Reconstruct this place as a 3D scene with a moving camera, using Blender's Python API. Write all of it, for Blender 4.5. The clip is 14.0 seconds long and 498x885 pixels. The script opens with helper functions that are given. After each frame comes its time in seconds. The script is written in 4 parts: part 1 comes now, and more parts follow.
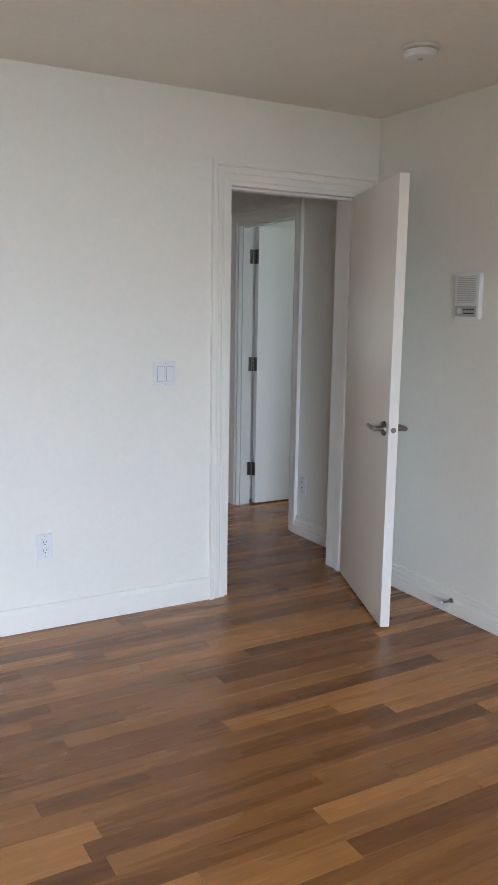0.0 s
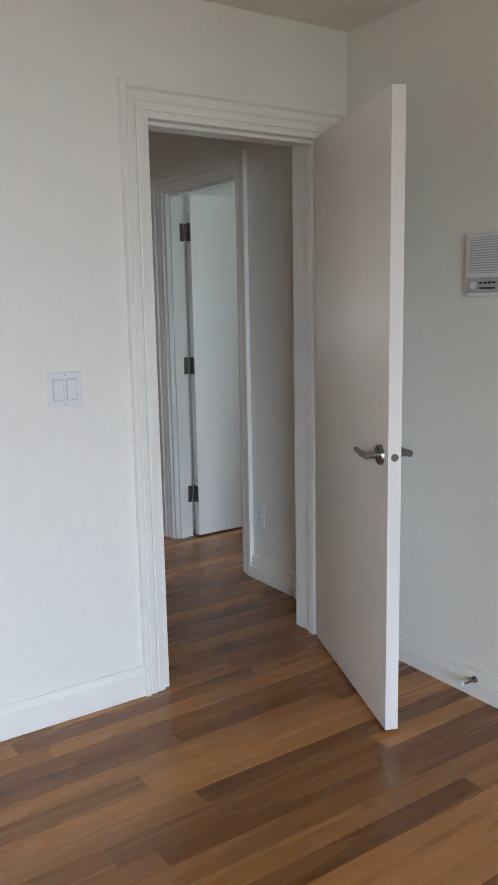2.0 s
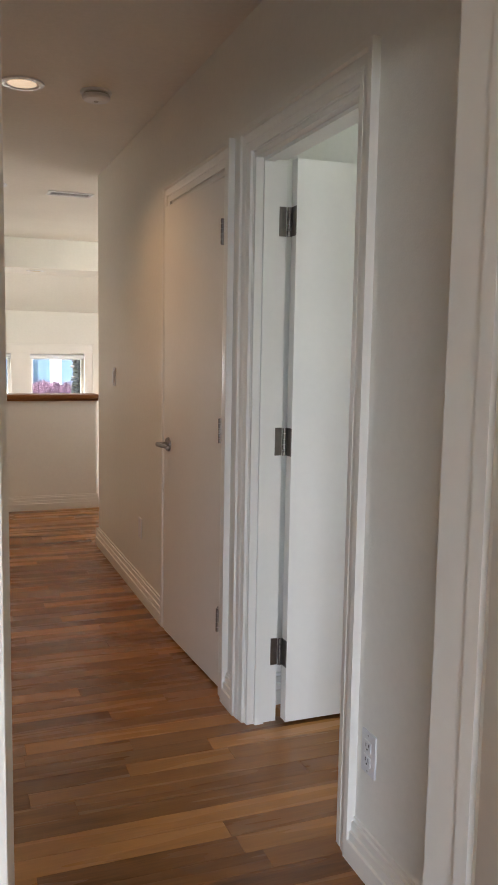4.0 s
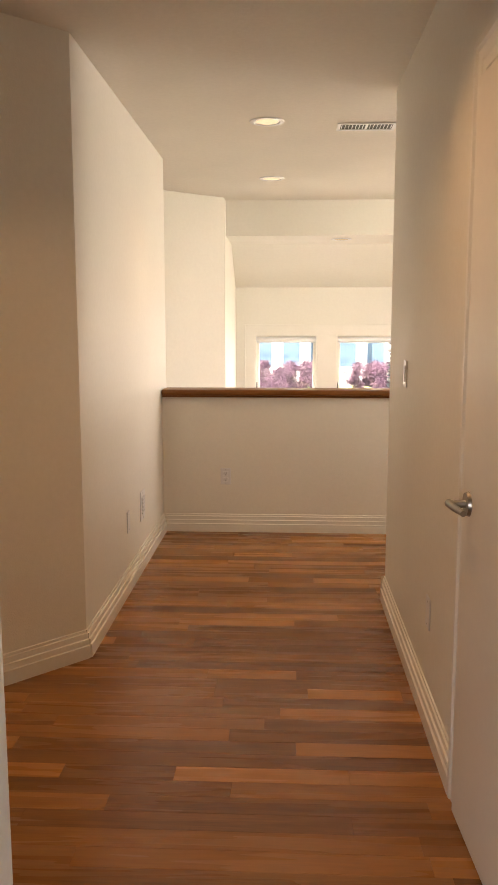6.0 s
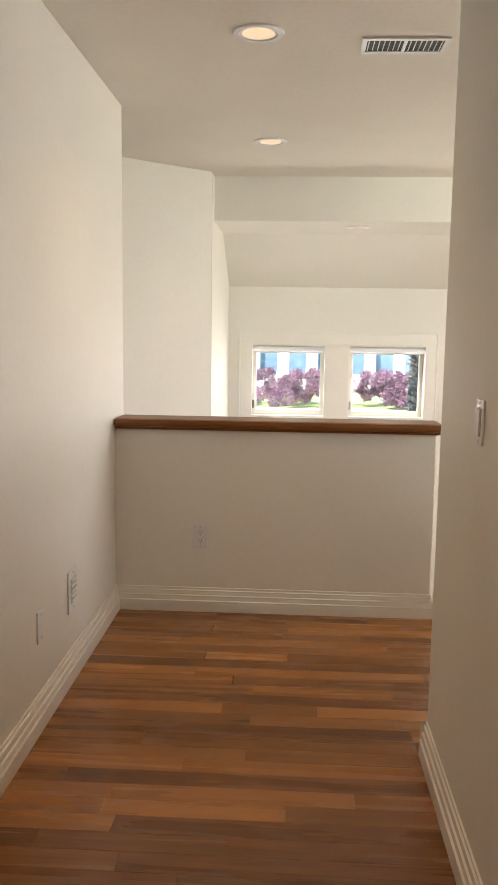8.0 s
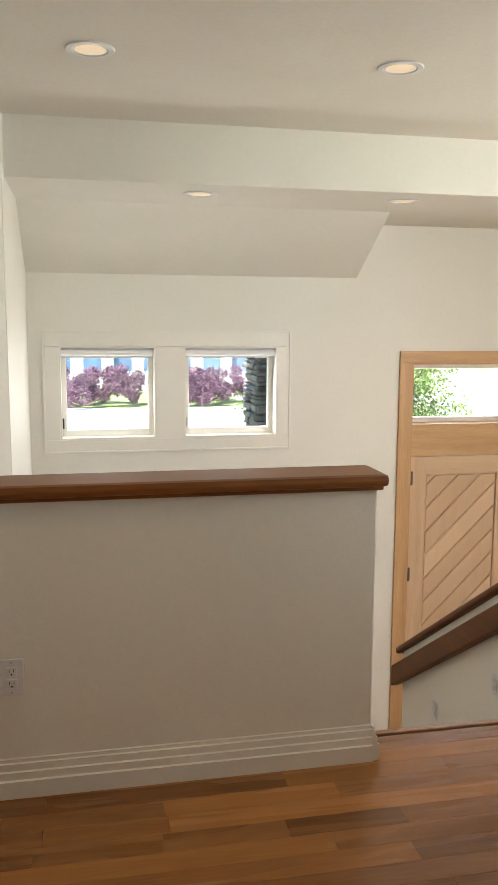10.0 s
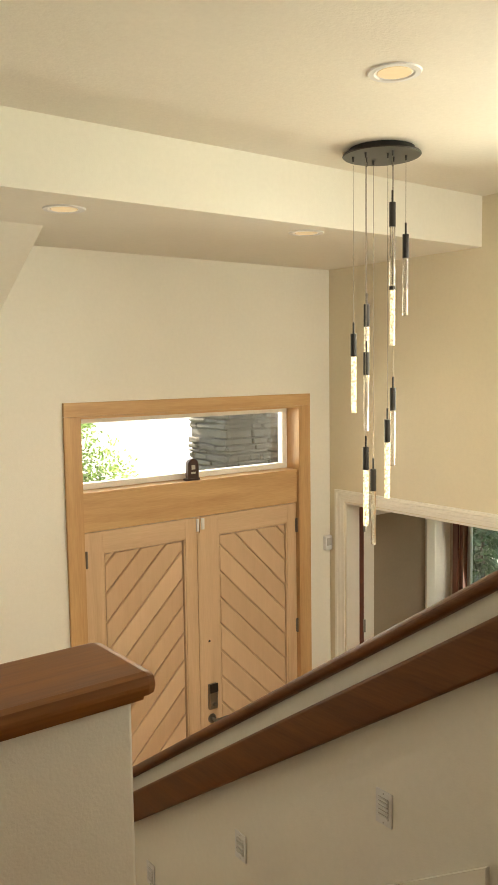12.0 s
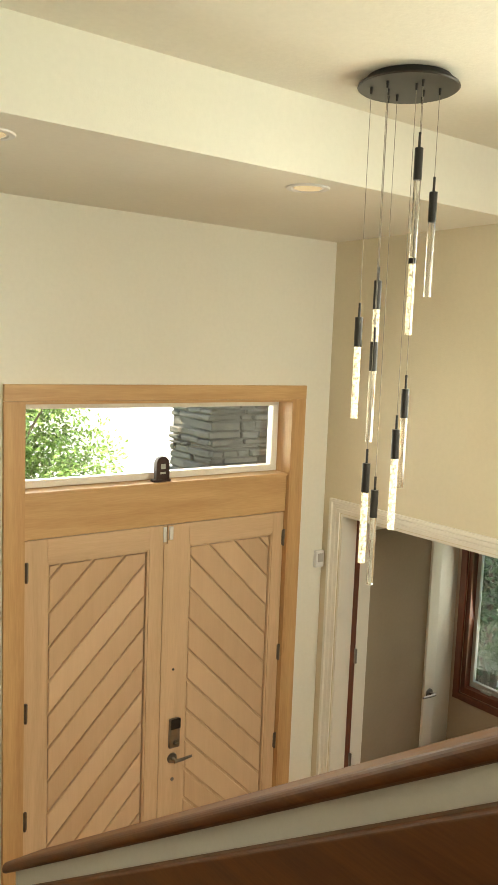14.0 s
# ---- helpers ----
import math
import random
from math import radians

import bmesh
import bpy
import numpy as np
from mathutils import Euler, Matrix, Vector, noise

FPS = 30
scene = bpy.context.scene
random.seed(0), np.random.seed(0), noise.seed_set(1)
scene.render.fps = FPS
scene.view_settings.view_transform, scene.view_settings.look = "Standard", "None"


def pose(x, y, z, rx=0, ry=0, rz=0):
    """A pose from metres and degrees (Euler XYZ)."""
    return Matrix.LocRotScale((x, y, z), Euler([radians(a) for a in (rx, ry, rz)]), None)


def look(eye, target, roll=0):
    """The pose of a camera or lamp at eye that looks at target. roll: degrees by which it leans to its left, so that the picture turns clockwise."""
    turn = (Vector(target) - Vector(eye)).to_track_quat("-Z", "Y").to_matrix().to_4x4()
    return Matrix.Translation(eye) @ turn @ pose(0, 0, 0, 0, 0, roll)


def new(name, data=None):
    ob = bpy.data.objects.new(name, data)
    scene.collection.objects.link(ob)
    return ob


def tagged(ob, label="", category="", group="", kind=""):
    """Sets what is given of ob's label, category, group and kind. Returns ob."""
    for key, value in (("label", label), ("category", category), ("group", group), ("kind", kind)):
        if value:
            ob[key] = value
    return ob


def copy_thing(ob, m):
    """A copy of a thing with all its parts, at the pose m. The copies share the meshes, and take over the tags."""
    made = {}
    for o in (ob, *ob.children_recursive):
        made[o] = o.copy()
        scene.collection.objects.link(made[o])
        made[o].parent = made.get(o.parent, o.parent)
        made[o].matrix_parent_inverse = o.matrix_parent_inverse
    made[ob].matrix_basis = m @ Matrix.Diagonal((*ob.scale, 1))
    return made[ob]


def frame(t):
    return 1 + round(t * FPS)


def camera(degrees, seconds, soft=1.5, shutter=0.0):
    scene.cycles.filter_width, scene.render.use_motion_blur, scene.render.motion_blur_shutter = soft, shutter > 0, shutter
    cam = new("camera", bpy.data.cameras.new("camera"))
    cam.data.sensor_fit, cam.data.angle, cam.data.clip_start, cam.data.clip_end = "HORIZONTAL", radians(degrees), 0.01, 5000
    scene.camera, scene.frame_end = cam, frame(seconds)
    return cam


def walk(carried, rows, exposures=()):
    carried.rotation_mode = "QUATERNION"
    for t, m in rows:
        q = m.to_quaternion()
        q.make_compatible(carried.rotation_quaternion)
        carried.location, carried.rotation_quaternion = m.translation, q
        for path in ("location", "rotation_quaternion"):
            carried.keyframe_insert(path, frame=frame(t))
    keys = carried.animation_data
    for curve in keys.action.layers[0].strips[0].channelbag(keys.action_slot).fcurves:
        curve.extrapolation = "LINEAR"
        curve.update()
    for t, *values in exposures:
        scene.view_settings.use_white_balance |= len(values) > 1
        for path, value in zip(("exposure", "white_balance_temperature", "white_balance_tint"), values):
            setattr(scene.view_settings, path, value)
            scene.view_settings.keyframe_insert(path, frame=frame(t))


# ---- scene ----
PATH = [
    (0, (-2.011, -2.267, 1.459), (-1.034, -0.553, 1.13), 0.9),
    (0.5, (-2.001, -2.183, 1.456), (-1.026, -0.47, 1.119), 0.8),
    (1, (-1.892, -1.999, 1.434), (-0.903, -0.293, 1.095), 0.3),
    (1.5, (-1.705, -1.678, 1.423), (-0.682, 0.01, 1.096), -0.6),
    (2, (-1.458, -1.297, 1.419), (-0.356, 0.336, 1.076), -1.1),
    (2.2, (-1.344, -1.153, 1.402), (-0.214, 0.462, 1.063), -0.9),
    (4.3, (-0.057, 0.489, 1.369), (0.524, 2.391, 1.16), 0.8),
    (4.5, (0.017, 0.651, 1.385), (0.499, 2.581, 1.181), 0.5),
    (5, (0.161, 1.042, 1.394), (0.295, 3.026, 1.178), 0.5),
    (5.5, (0.233, 1.404, 1.396), (0.19, 3.387, 1.144), 0.2),
    (6, (0.317, 1.764, 1.398), (0.224, 3.742, 1.115), 0.0),
    (6.5, (0.405, 2.133, 1.406), (0.287, 4.112, 1.139), 0.9),
    (7, (0.407, 2.511, 1.419), (0.305, 4.494, 1.175), 0.7),
    (7.2, (0.397, 2.663, 1.422), (0.296, 4.645, 1.178), 0.7),
    (9.3, (0.222, 4.215, 1.393), (0.104, 6.185, 1.07), 1.1),
    (9.5, (0.183, 4.384, 1.41), (0.203, 6.359, 1.096), 0.9),
    (10, (0.141, 4.765, 1.439), (0.535, 6.706, 1.161), 0.3),
    (10.1, (0.146, 4.855, 1.438), (0.6, 6.784, 1.168), 0.4),
    (10.5, (0.194, 5.126, 1.433), (0.823, 7.008, 1.182), 0.6),
    (11, (0.246, 5.487, 1.452), (1.058, 7.304, 1.253), 0.4),
    (11.5, (0.291, 5.811, 1.47), (1.344, 7.501, 1.285), -1.0),
    (12, (0.428, 6.036, 1.477), (1.634, 7.62, 1.293), -0.8),
    (12.5, (0.591, 6.246, 1.489), (1.869, 7.779, 1.356), -1.1),
    (13, (0.739, 6.435, 1.48), (2.071, 7.923, 1.367), -2.4),
    (13.5, (0.9, 6.558, 1.479), (2.238, 8.037, 1.33), -0.4),
    (14, (1.065, 6.645, 1.502), (2.259, 8.234, 1.271), 2.2),
]
cam = camera(34.2, 14.0)
EXPOSE = [(0.0, 1.92, 5750, 11), (2.2, 1.95, 5750, 11), (4.4, 2.55, 6900, 19), (5.0, 2.72, 7900, 22), (6.5, 2.72, 7300, 17), (9.5, 2.2, 6100, 11), (10.0, 2.2, 6300, 10), (11.0, 2.1, 7900, 8), (12.5, 2.1, 7800, 3), (14.0, 2.15, 7500, -1)]
walk(cam, [(t, look(eye, target, roll)) for t, eye, target, roll in PATH], EXPOSE)
# world, sun, exposure
W = bpy.data.worlds.new("world")
scene.world = W
W.use_nodes = True
sky = W.node_tree.nodes.new("ShaderNodeTexSky")
sky.sky_type = "NISHITA"
sky.sun_disc = False
sky.sun_elevation, sky.sun_rotation = radians(58), radians(215)
W.node_tree.links.new(sky.outputs[0], W.node_tree.nodes["Background"].inputs[0])
W.node_tree.nodes["Background"].inputs[1].default_value = 0.15


def lamp(name, kind, m, energy, color, size=0.1, size_y=None, spread=180):
    d = bpy.data.lights.new(name, kind)
    d.energy, d.color = energy, color
    if kind == "AREA":
        d.size, d.spread = size, radians(spread)
        if size_y:
            d.shape, d.size_y = "RECTANGLE", size_y
        else:
            d.shape = "DISK"
    if kind == "SUN":
        d.angle = radians(0.6)
    ob = new(name, d)
    ob.matrix_basis = m
    return ob


lamp("sun", "SUN", look((-12, -18, 34), (0, 0, 0)), 5.0, (1.0, 0.95, 0.86))
DAY = (0.86, 0.93, 1.0)
WARM = (1.0, 0.58, 0.26)
# daylight through the bedroom window, the bright side room, the front windows and the den window
lamp("bedroom_daylight", "AREA", look((-2.9, -5.12, 1.35), (-2.1, 0, -2.0)), 38, (0.78, 0.89, 1.0), 2.6, 1.4, 95)
lamp("side_room_daylight", "AREA", look((3.93, 2.3, 1.5), (0, 2.3, 1.0)), 4.8, (0.74, 0.86, 1.0), 1.4, 1.3)
SOFT = (1.0, 0.97, 0.92)
lamp("front_daylight_a", "AREA", look((0.30, 10.74, 0.98), (0.30, 8.331, 0.5)), 1.3, SOFT, 0.62, 0.58)
lamp("front_daylight_b", "AREA", look((1.20, 10.74, 0.98), (1.20, 8.331, 0.5)), 1.3, SOFT, 0.62, 0.58)
lamp("transom_daylight", "AREA", look((3.5, 10.85, 0.95), (3.5, 8.331, 0.2)), 4, SOFT, 1.7, 0.42)
lamp("den_daylight", "AREA", look((6.28, 10.256, -0.45), (4, 9.909, -0.9)), 1.4, SOFT, 0.5, 1.1)
lamp("landing_daylight", "AREA", look((3.55, 5.90, 1.6), (3.2, 9.5, -0.3)), 11, SOFT, 1.9, 1.2, 140)
lamp("stair_window_daylight", "AREA", look((4.68, 7.95, 1.65), (0, 7.2, 1.2)), 8, SOFT, 1.3, 1.0, 130)
# the recessed ceiling lights that are seen: x, y, ceiling height
DOWNLIGHTS = [(0.173, 4.065, 2.52), (0.196, 6.434, 2.52), (0.19, 8.173, 2.52), (1.46, 8.13, 2.52), (2.672, 8.095, 2.52),
              (0.815, 9.545, 2.21), (2.05, 9.53, 2.21), (3.425, 9.43, 2.21)]
for x, y, z in DOWNLIGHTS:
    lamp("downlight_lamp", "AREA", look((x, y, z - 0.012), (x, y, 0)), 0.85 if y < 5 else 0.38 if y < 7 else 0.16 if z > 2.3 else 0.35, WARM, 0.13, None, 125)

# ---- materials ----


def material(name, color, rough=0.5, metal=0.0, grain=0.06, grain_scale=40.0, stain=0.06, stain_scale=2.5, bump=0.0, bump_scale=200.0,
             coat=0.0, stretch=(1, 1, 1), emit=None, strength=0.0, transmission=0.0, spec=0.5):
    """A principled surface with fine grain, broad stains and relief at real size."""
    m = bpy.data.materials.new(name)
    m.use_nodes = True
    nt = m.node_tree
    p = nt.nodes["Principled BSDF"]
    p.inputs["Roughness"].default_value, p.inputs["Metallic"].default_value = rough, metal
    p.inputs["Coat Weight"].default_value, p.inputs["Coat Roughness"].default_value = coat, 0.2
    p.inputs["Transmission Weight"].default_value = transmission
    p.inputs["Specular IOR Level"].default_value = spec
    if emit:
        p.inputs["Emission Color"].default_value = (*emit, 1)
        p.inputs["Emission Strength"].default_value = strength
    tc = nt.nodes.new("ShaderNodeTexCoord")
    mp = nt.nodes.new("ShaderNodeMapping")
    mp.inputs["Scale"].default_value = stretch
    nt.links.new(tc.outputs["Object"], mp.inputs[0])

    def noise_node(scale, detail):
        n = nt.nodes.new("ShaderNodeTexNoise")
        n.inputs["Scale"].default_value, n.inputs["Detail"].default_value = scale, detail
        nt.links.new(mp.outputs[0], n.inputs["Vector"])
        return n

    def spread(n, amount):
        r = nt.nodes.new("ShaderNodeMapRange")
        r.inputs["From Min"].default_value, r.inputs["From Max"].default_value = 0.3, 0.7
        r.inputs["To Min"].default_value, r.inputs["To Max"].default_value = 1 - amount, 1 + amount
        nt.links.new(n.outputs["Fac"], r.inputs["Value"])
        return r

    a, b = spread(noise_node(grain_scale, 5), grain), spread(noise_node(stain_scale, 3), stain)
    mul = nt.nodes.new("ShaderNodeMath")
    mul.operation = "MULTIPLY"
    nt.links.new(a.outputs[0], mul.inputs[0])
    nt.links.new(b.outputs[0], mul.inputs[1])
    vm = nt.nodes.new("ShaderNodeVectorMath")
    vm.operation = "SCALE"
    vm.inputs[0].default_value = color
    nt.links.new(mul.outputs[0], vm.inputs["Scale"])
    nt.links.new(vm.outputs[0], p.inputs["Base Color"])
    if emit and grain > 0.3:
        em = nt.nodes.new("ShaderNodeMath")
        em.operation = "MULTIPLY"
        em.inputs[1].default_value = strength
        nt.links.new(mul.outputs[0], em.inputs[0])
        nt.links.new(em.outputs[0], p.inputs["Emission Strength"])
    if bump:
        bn = nt.nodes.new("ShaderNodeBump")
        bn.inputs["Strength"].default_value, bn.inputs["Distance"].default_value = bump, 0.002
        nt.links.new(noise_node(bump_scale, 3).outputs["Fac"], bn.inputs["Height"])
        nt.links.new(bn.outputs[0], p.inputs["Normal"])
    return m


def wood(name, dark, light, along="x", rough=0.35, per="", coat=0.3, ring=14.0):
    """Sawn wood with fibres along one axis; per: '' one tone, 'object' or 'island' a tone for each board."""
    m = bpy.data.materials.new(name)
    m.use_nodes = True
    nt = m.node_tree
    p = nt.nodes["Principled BSDF"]
    p.inputs["Coat Weight"].default_value, p.inputs["Coat Roughness"].default_value = coat, 0.28
    p.inputs["Specular IOR Level"].default_value = 0.36
    geo = nt.nodes.new("ShaderNodeNewGeometry")
    info = nt.nodes.new("ShaderNodeObjectInfo")
    rnd = {"object": info.outputs["Random"], "island": geo.outputs["Random Per Island"]}.get(per)
    mp = nt.nodes.new("ShaderNodeMapping")
    mp.inputs["Scale"].default_value = {"x": (0.07, 1, 1), "y": (1, 0.07, 1), "z": (1, 1, 0.07)}[along]
    nt.links.new(geo.outputs["Position"], mp.inputs[0])
    vec = mp.outputs[0]
    if rnd:
        off = nt.nodes.new("ShaderNodeVectorMath")
        off.operation = "SCALE"
        off.inputs[0].default_value = (31.0, 17.0, 9.0)
        nt.links.new(rnd, off.inputs["Scale"])
        add = nt.nodes.new("ShaderNodeVectorMath")
        nt.links.new(vec, add.inputs[0])
        nt.links.new(off.outputs[0], add.inputs[1])
        vec = add.outputs[0]
    fine = nt.nodes.new("ShaderNodeTexNoise")
    fine.inputs["Scale"].default_value, fine.inputs["Detail"].default_value = 140.0, 6
    broad = nt.nodes.new("ShaderNodeTexNoise")
    broad.inputs["Scale"].default_value, broad.inputs["Detail"].default_value, broad.inputs["Distortion"].default_value = ring, 2, 0.4
    for n in (fine, broad):
        nt.links.new(vec, n.inputs["Vector"])
    mix = nt.nodes.new("ShaderNodeMix")
    mix.inputs[0].default_value = 0.62
    nt.links.new(fine.outputs["Fac"], mix.inputs[2])
    nt.links.new(broad.outputs["Fac"], mix.inputs[3])
    fac = mix.outputs[0]
    ramp = nt.nodes.new("ShaderNodeMapRange")
    ramp.inputs["From Min"].default_value, ramp.inputs["From Max"].default_value = 0.3, 0.7
    nt.links.new(fac, ramp.inputs["Value"])
    fac = ramp.outputs[0]
    if rnd:
        curve = nt.nodes.new("ShaderNodeMath")
        curve.operation = "POWER"
        curve.inputs[1].default_value = 1.6
        nt.links.new(rnd, curve.inputs[0])
        m2 = nt.nodes.new("ShaderNodeMix")
        m2.inputs[0].default_value = 0.6
        nt.links.new(fac, m2.inputs[2])
        nt.links.new(curve.outputs[0], m2.inputs[3])
        fac = m2.outputs[0]
    col = nt.nodes.new("ShaderNodeMix")
    col.data_type = "RGBA"
    col.inputs[6].default_value, col.inputs[7].default_value = (*dark, 1), (*light, 1)
    nt.links.new(fac, col.inputs[0])
    nt.links.new(col.outputs[2], p.inputs["Base Color"])
    rr = nt.nodes.new("ShaderNodeMapRange")
    rr.inputs["To Min"].default_value, rr.inputs["To Max"].default_value = rough - 0.06, rough + 0.1
    nt.links.new(broad.outputs["Fac"], rr.inputs["Value"])
    nt.links.new(rr.outputs[0], p.inputs["Roughness"])
    bn = nt.nodes.new("ShaderNodeBump")
    bn.inputs["Strength"].default_value, bn.inputs["Distance"].default_value = 0.12, 0.001
    nt.links.new(fine.outputs["Fac"], bn.inputs["Height"])
    nt.links.new(bn.outputs[0], p.inputs["Normal"])
    return m


PAINT = material("wall_paint", (0.80, 0.78, 0.715), 0.62, grain=0.015, stain=0.025, stain_scale=1.3, bump=0.35, bump_scale=160)
# cream wall paint again, with the right foyer wall's shade mixed into the colour
SHADEPAINT = material("shaded_wall_paint", (0.68, 0.615, 0.475), 0.62, grain=0.015, stain=0.025, stain_scale=1.3, bump=0.35, bump_scale=160)
CEIL = material("ceiling_paint", (0.80, 0.77, 0.70), 0.8, grain=0.02, stain=0.02, bump=0.55, bump_scale=85)
TRIM = material("trim_paint", (0.82, 0.80, 0.74), 0.32, grain=0.01, stain=0.02, coat=0.1)
DOORP = material("door_paint", (0.82, 0.79, 0.73), 0.4, grain=0.01, stain=0.02, coat=0.15)
PLASTIC = material("white_plastic", (0.74, 0.745, 0.755), 0.35, grain=0.01, stain=0.02)
GREYP = material("grey_plastic", (0.45, 0.44, 0.42), 0.4, grain=0.03, stain=0.03)
SLOT = material("dark_slot", (0.03, 0.03, 0.03), 0.6)
METAL = material("brushed_nickel", (0.27, 0.258, 0.245), 0.28, 1.0, grain=0.05, stretch=(1, 1, 8))
DARKMETAL = material("dark_hinge_metal", (0.20, 0.18, 0.16), 0.4, 1.0, grain=0.1)
BLACK = material("black_metal", (0.035, 0.033, 0.032), 0.35, 0.6, grain=0.08)
WIRE = material("thin_cable", (0.25, 0.23, 0.2), 0.5)
OAK = wood("oak_floor", (0.108, 0.037, 0.009), (0.56, 0.255, 0.072), "x", 0.25, "object", 0.08)
OAKJ = wood("oak_floor_far", (0.108, 0.037, 0.009), (0.56, 0.255, 0.072), "x", 0.25, "island", 0.08)
STEPW = wood("oak_stair", (0.16, 0.06, 0.02), (0.34, 0.16, 0.055), "x", 0.27, "", 0.3)
FIRX = wood("fir_across", (0.47, 0.275, 0.125), (0.64, 0.42, 0.22), "x", 0.4, "", 0.1)
FIRZ = wood("fir_upright", (0.45, 0.255, 0.115), (0.62, 0.395, 0.20), "z", 0.4, "", 0.1)
LEAFX = wood("pale_fir_across", (0.54, 0.365, 0.225), (0.69, 0.50, 0.335), "x", 0.34, "", 0.2)
LEAFZ = wood("pale_fir_upright", (0.54, 0.365, 0.225), (0.69, 0.50, 0.335), "z", 0.34, "", 0.2)
FIRB = wood("fir_board", (0.54, 0.365, 0.23), (0.70, 0.505, 0.34), "z", 0.32, "object", 0.2)
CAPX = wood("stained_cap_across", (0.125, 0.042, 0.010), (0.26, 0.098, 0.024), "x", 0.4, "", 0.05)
# same stain for the stair wall, redder and darkened to carry its dim light
CAPY_DIM = wood("stained_cap_along_dim", (0.078, 0.024, 0.005), (0.17, 0.060, 0.014), "y", 0.44, "", 0.0)
REDWOOD = wood("red_stained_frame", (0.10, 0.025, 0.012), (0.2, 0.06, 0.03), "z", 0.35, "", 0.3)
GLASS = bpy.data.materials.new("clear_glass")
GLASS.use_nodes = True
_n = GLASS.node_tree
_mix, _tr, _gl, _fr = (_n.nodes.new("ShaderNode" + k) for k in ("MixShader", "BsdfTransparent", "BsdfGlossy", "Fresnel"))
_gl.inputs["Roughness"].default_value = 0.02
_n.links.new(_fr.outputs[0], _mix.inputs[0])
_n.links.new(_tr.outputs[0], _mix.inputs[1])
_n.links.new(_gl.outputs[0], _mix.inputs[2])
_n.links.new(_mix.outputs[0], _n.nodes["Material Output"].inputs[0])
SMOKED = material("smoked_glass", (0.42, 0.35, 0.27), 0.2, grain=0.02, stain=0.05, transmission=0.15)
ROD = material("clear_rod", (0.95, 0.93, 0.88), 0.05, grain=0.02, transmission=0.92)
LITROD = material("lit_bubble_rod", (0.9, 0.82, 0.62), 0.3, grain=0.75, grain_scale=75, bump=1.0, bump_scale=110, emit=(1.0, 0.86, 0.60), strength=0.19)
BULB = material("lamp_lens", (0.42, 0.35, 0.24), 0.5, emit=(1.0, 0.74, 0.46), strength=0.13)
STONE = material("ledge_stone", (0.105, 0.094, 0.082), 0.85, grain=0.4, grain_scale=22, stain=0.4, stain_scale=7, bump=1.0, bump_scale=60)
MORTAR = material("dark_mortar", (0.09, 0.085, 0.08), 0.95, grain=0.2)
LAWN = material("lawn_turf", (0.17, 0.23, 0.08), 0.95, grain=0.4, grain_scale=25, stain=0.25, stain_scale=0.5, bump=1.0, bump_scale=90)
PAVING = material("pale_concrete", (0.55, 0.53, 0.49), 0.9, grain=0.08, grain_scale=18, stain=0.12, stain_scale=0.7, bump=0.5)
SIDING = material("white_siding", (0.75, 0.75, 0.74), 0.7, grain=0.03, stain=0.06)
BLUEPANE = material("far_window_glass", (0.08, 0.13, 0.2), 0.08, grain=0.05, stain=0.2)
BARK = material("bark", (0.12, 0.085, 0.06), 0.9, grain=0.3, bump=1.0, bump_scale=40)
MAPLE = material("purple_leaf", (0.115, 0.06, 0.09), 0.6, grain=0.5, grain_scale=6, stain=0.4, stain_scale=2)
GREENL = material("green_leaf", (0.20, 0.30, 0.075), 0.55, grain=0.5, grain_scale=7, stain=0.4, stain_scale=1.5)
RHODO = material("glossy_leaf", (0.05, 0.11, 0.035), 0.3, grain=0.4, grain_scale=12, stain=0.4, stain_scale=3)
DENWALL = material("den_wall_paint", (0.50, 0.40, 0.30), 0.65, grain=0.02, stain=0.04, bump=0.3)
FIGURE = material("dark_ornament", (0.035, 0.012, 0.010), 0.5, grain=0.2)

# ---- building helpers ----


def thing(name, label="", category="", group="", kind=""):
    return tagged(new(name), label, category, group, kind)


def part(name, bm, mat, parent=None, label="", smooth=False):
    me = bpy.data.meshes.new(name)
    bmesh.ops.recalc_face_normals(bm, faces=bm.faces)
    if smooth:
        for f in bm.faces:
            f.smooth = True
    bm.to_mesh(me)
    bm.free()
    me.materials.append(mat)
    ob = new(name, me)
    ob.parent = parent
    return tagged(ob, label)


def structure(name, bm, mat, label="", category=""):
    return tagged(part(name, bm, mat), label, category, kind="structure")


def based(th, x, y, z):
    """Moves a thing's own origin to its base, its parts staying where they are."""
    th.location = (x, y, z)
    for c in th.children:
        c.matrix_parent_inverse = Matrix.Translation((-x, -y, -z))
    return th


def box(bm, x0, x1, y0, y1, z0, z1, bevel=0.0, m=None):
    r = bmesh.ops.create_cube(bm, size=1)
    for v in r["verts"]:
        v.co = Vector(((x0 + x1) / 2 + v.co.x * (x1 - x0), (y0 + y1) / 2 + v.co.y * (y1 - y0), (z0 + z1) / 2 + v.co.z * (z1 - z0)))
    vs = r["verts"]
    if bevel:
        es = list({e for v in vs for e in v.link_edges})
        out = bmesh.ops.bevel(bm, geom=es, offset=bevel, segments=2, affect="EDGES", profile=0.6)
        vs = list({v for f in out["faces"] for v in f.verts})
    if m:
        for v in vs:
            v.co = m @ v.co
    return bm


def boxed(*a, bevel=0.0, m=None):
    return box(bmesh.new(), *a, bevel=bevel, m=m)


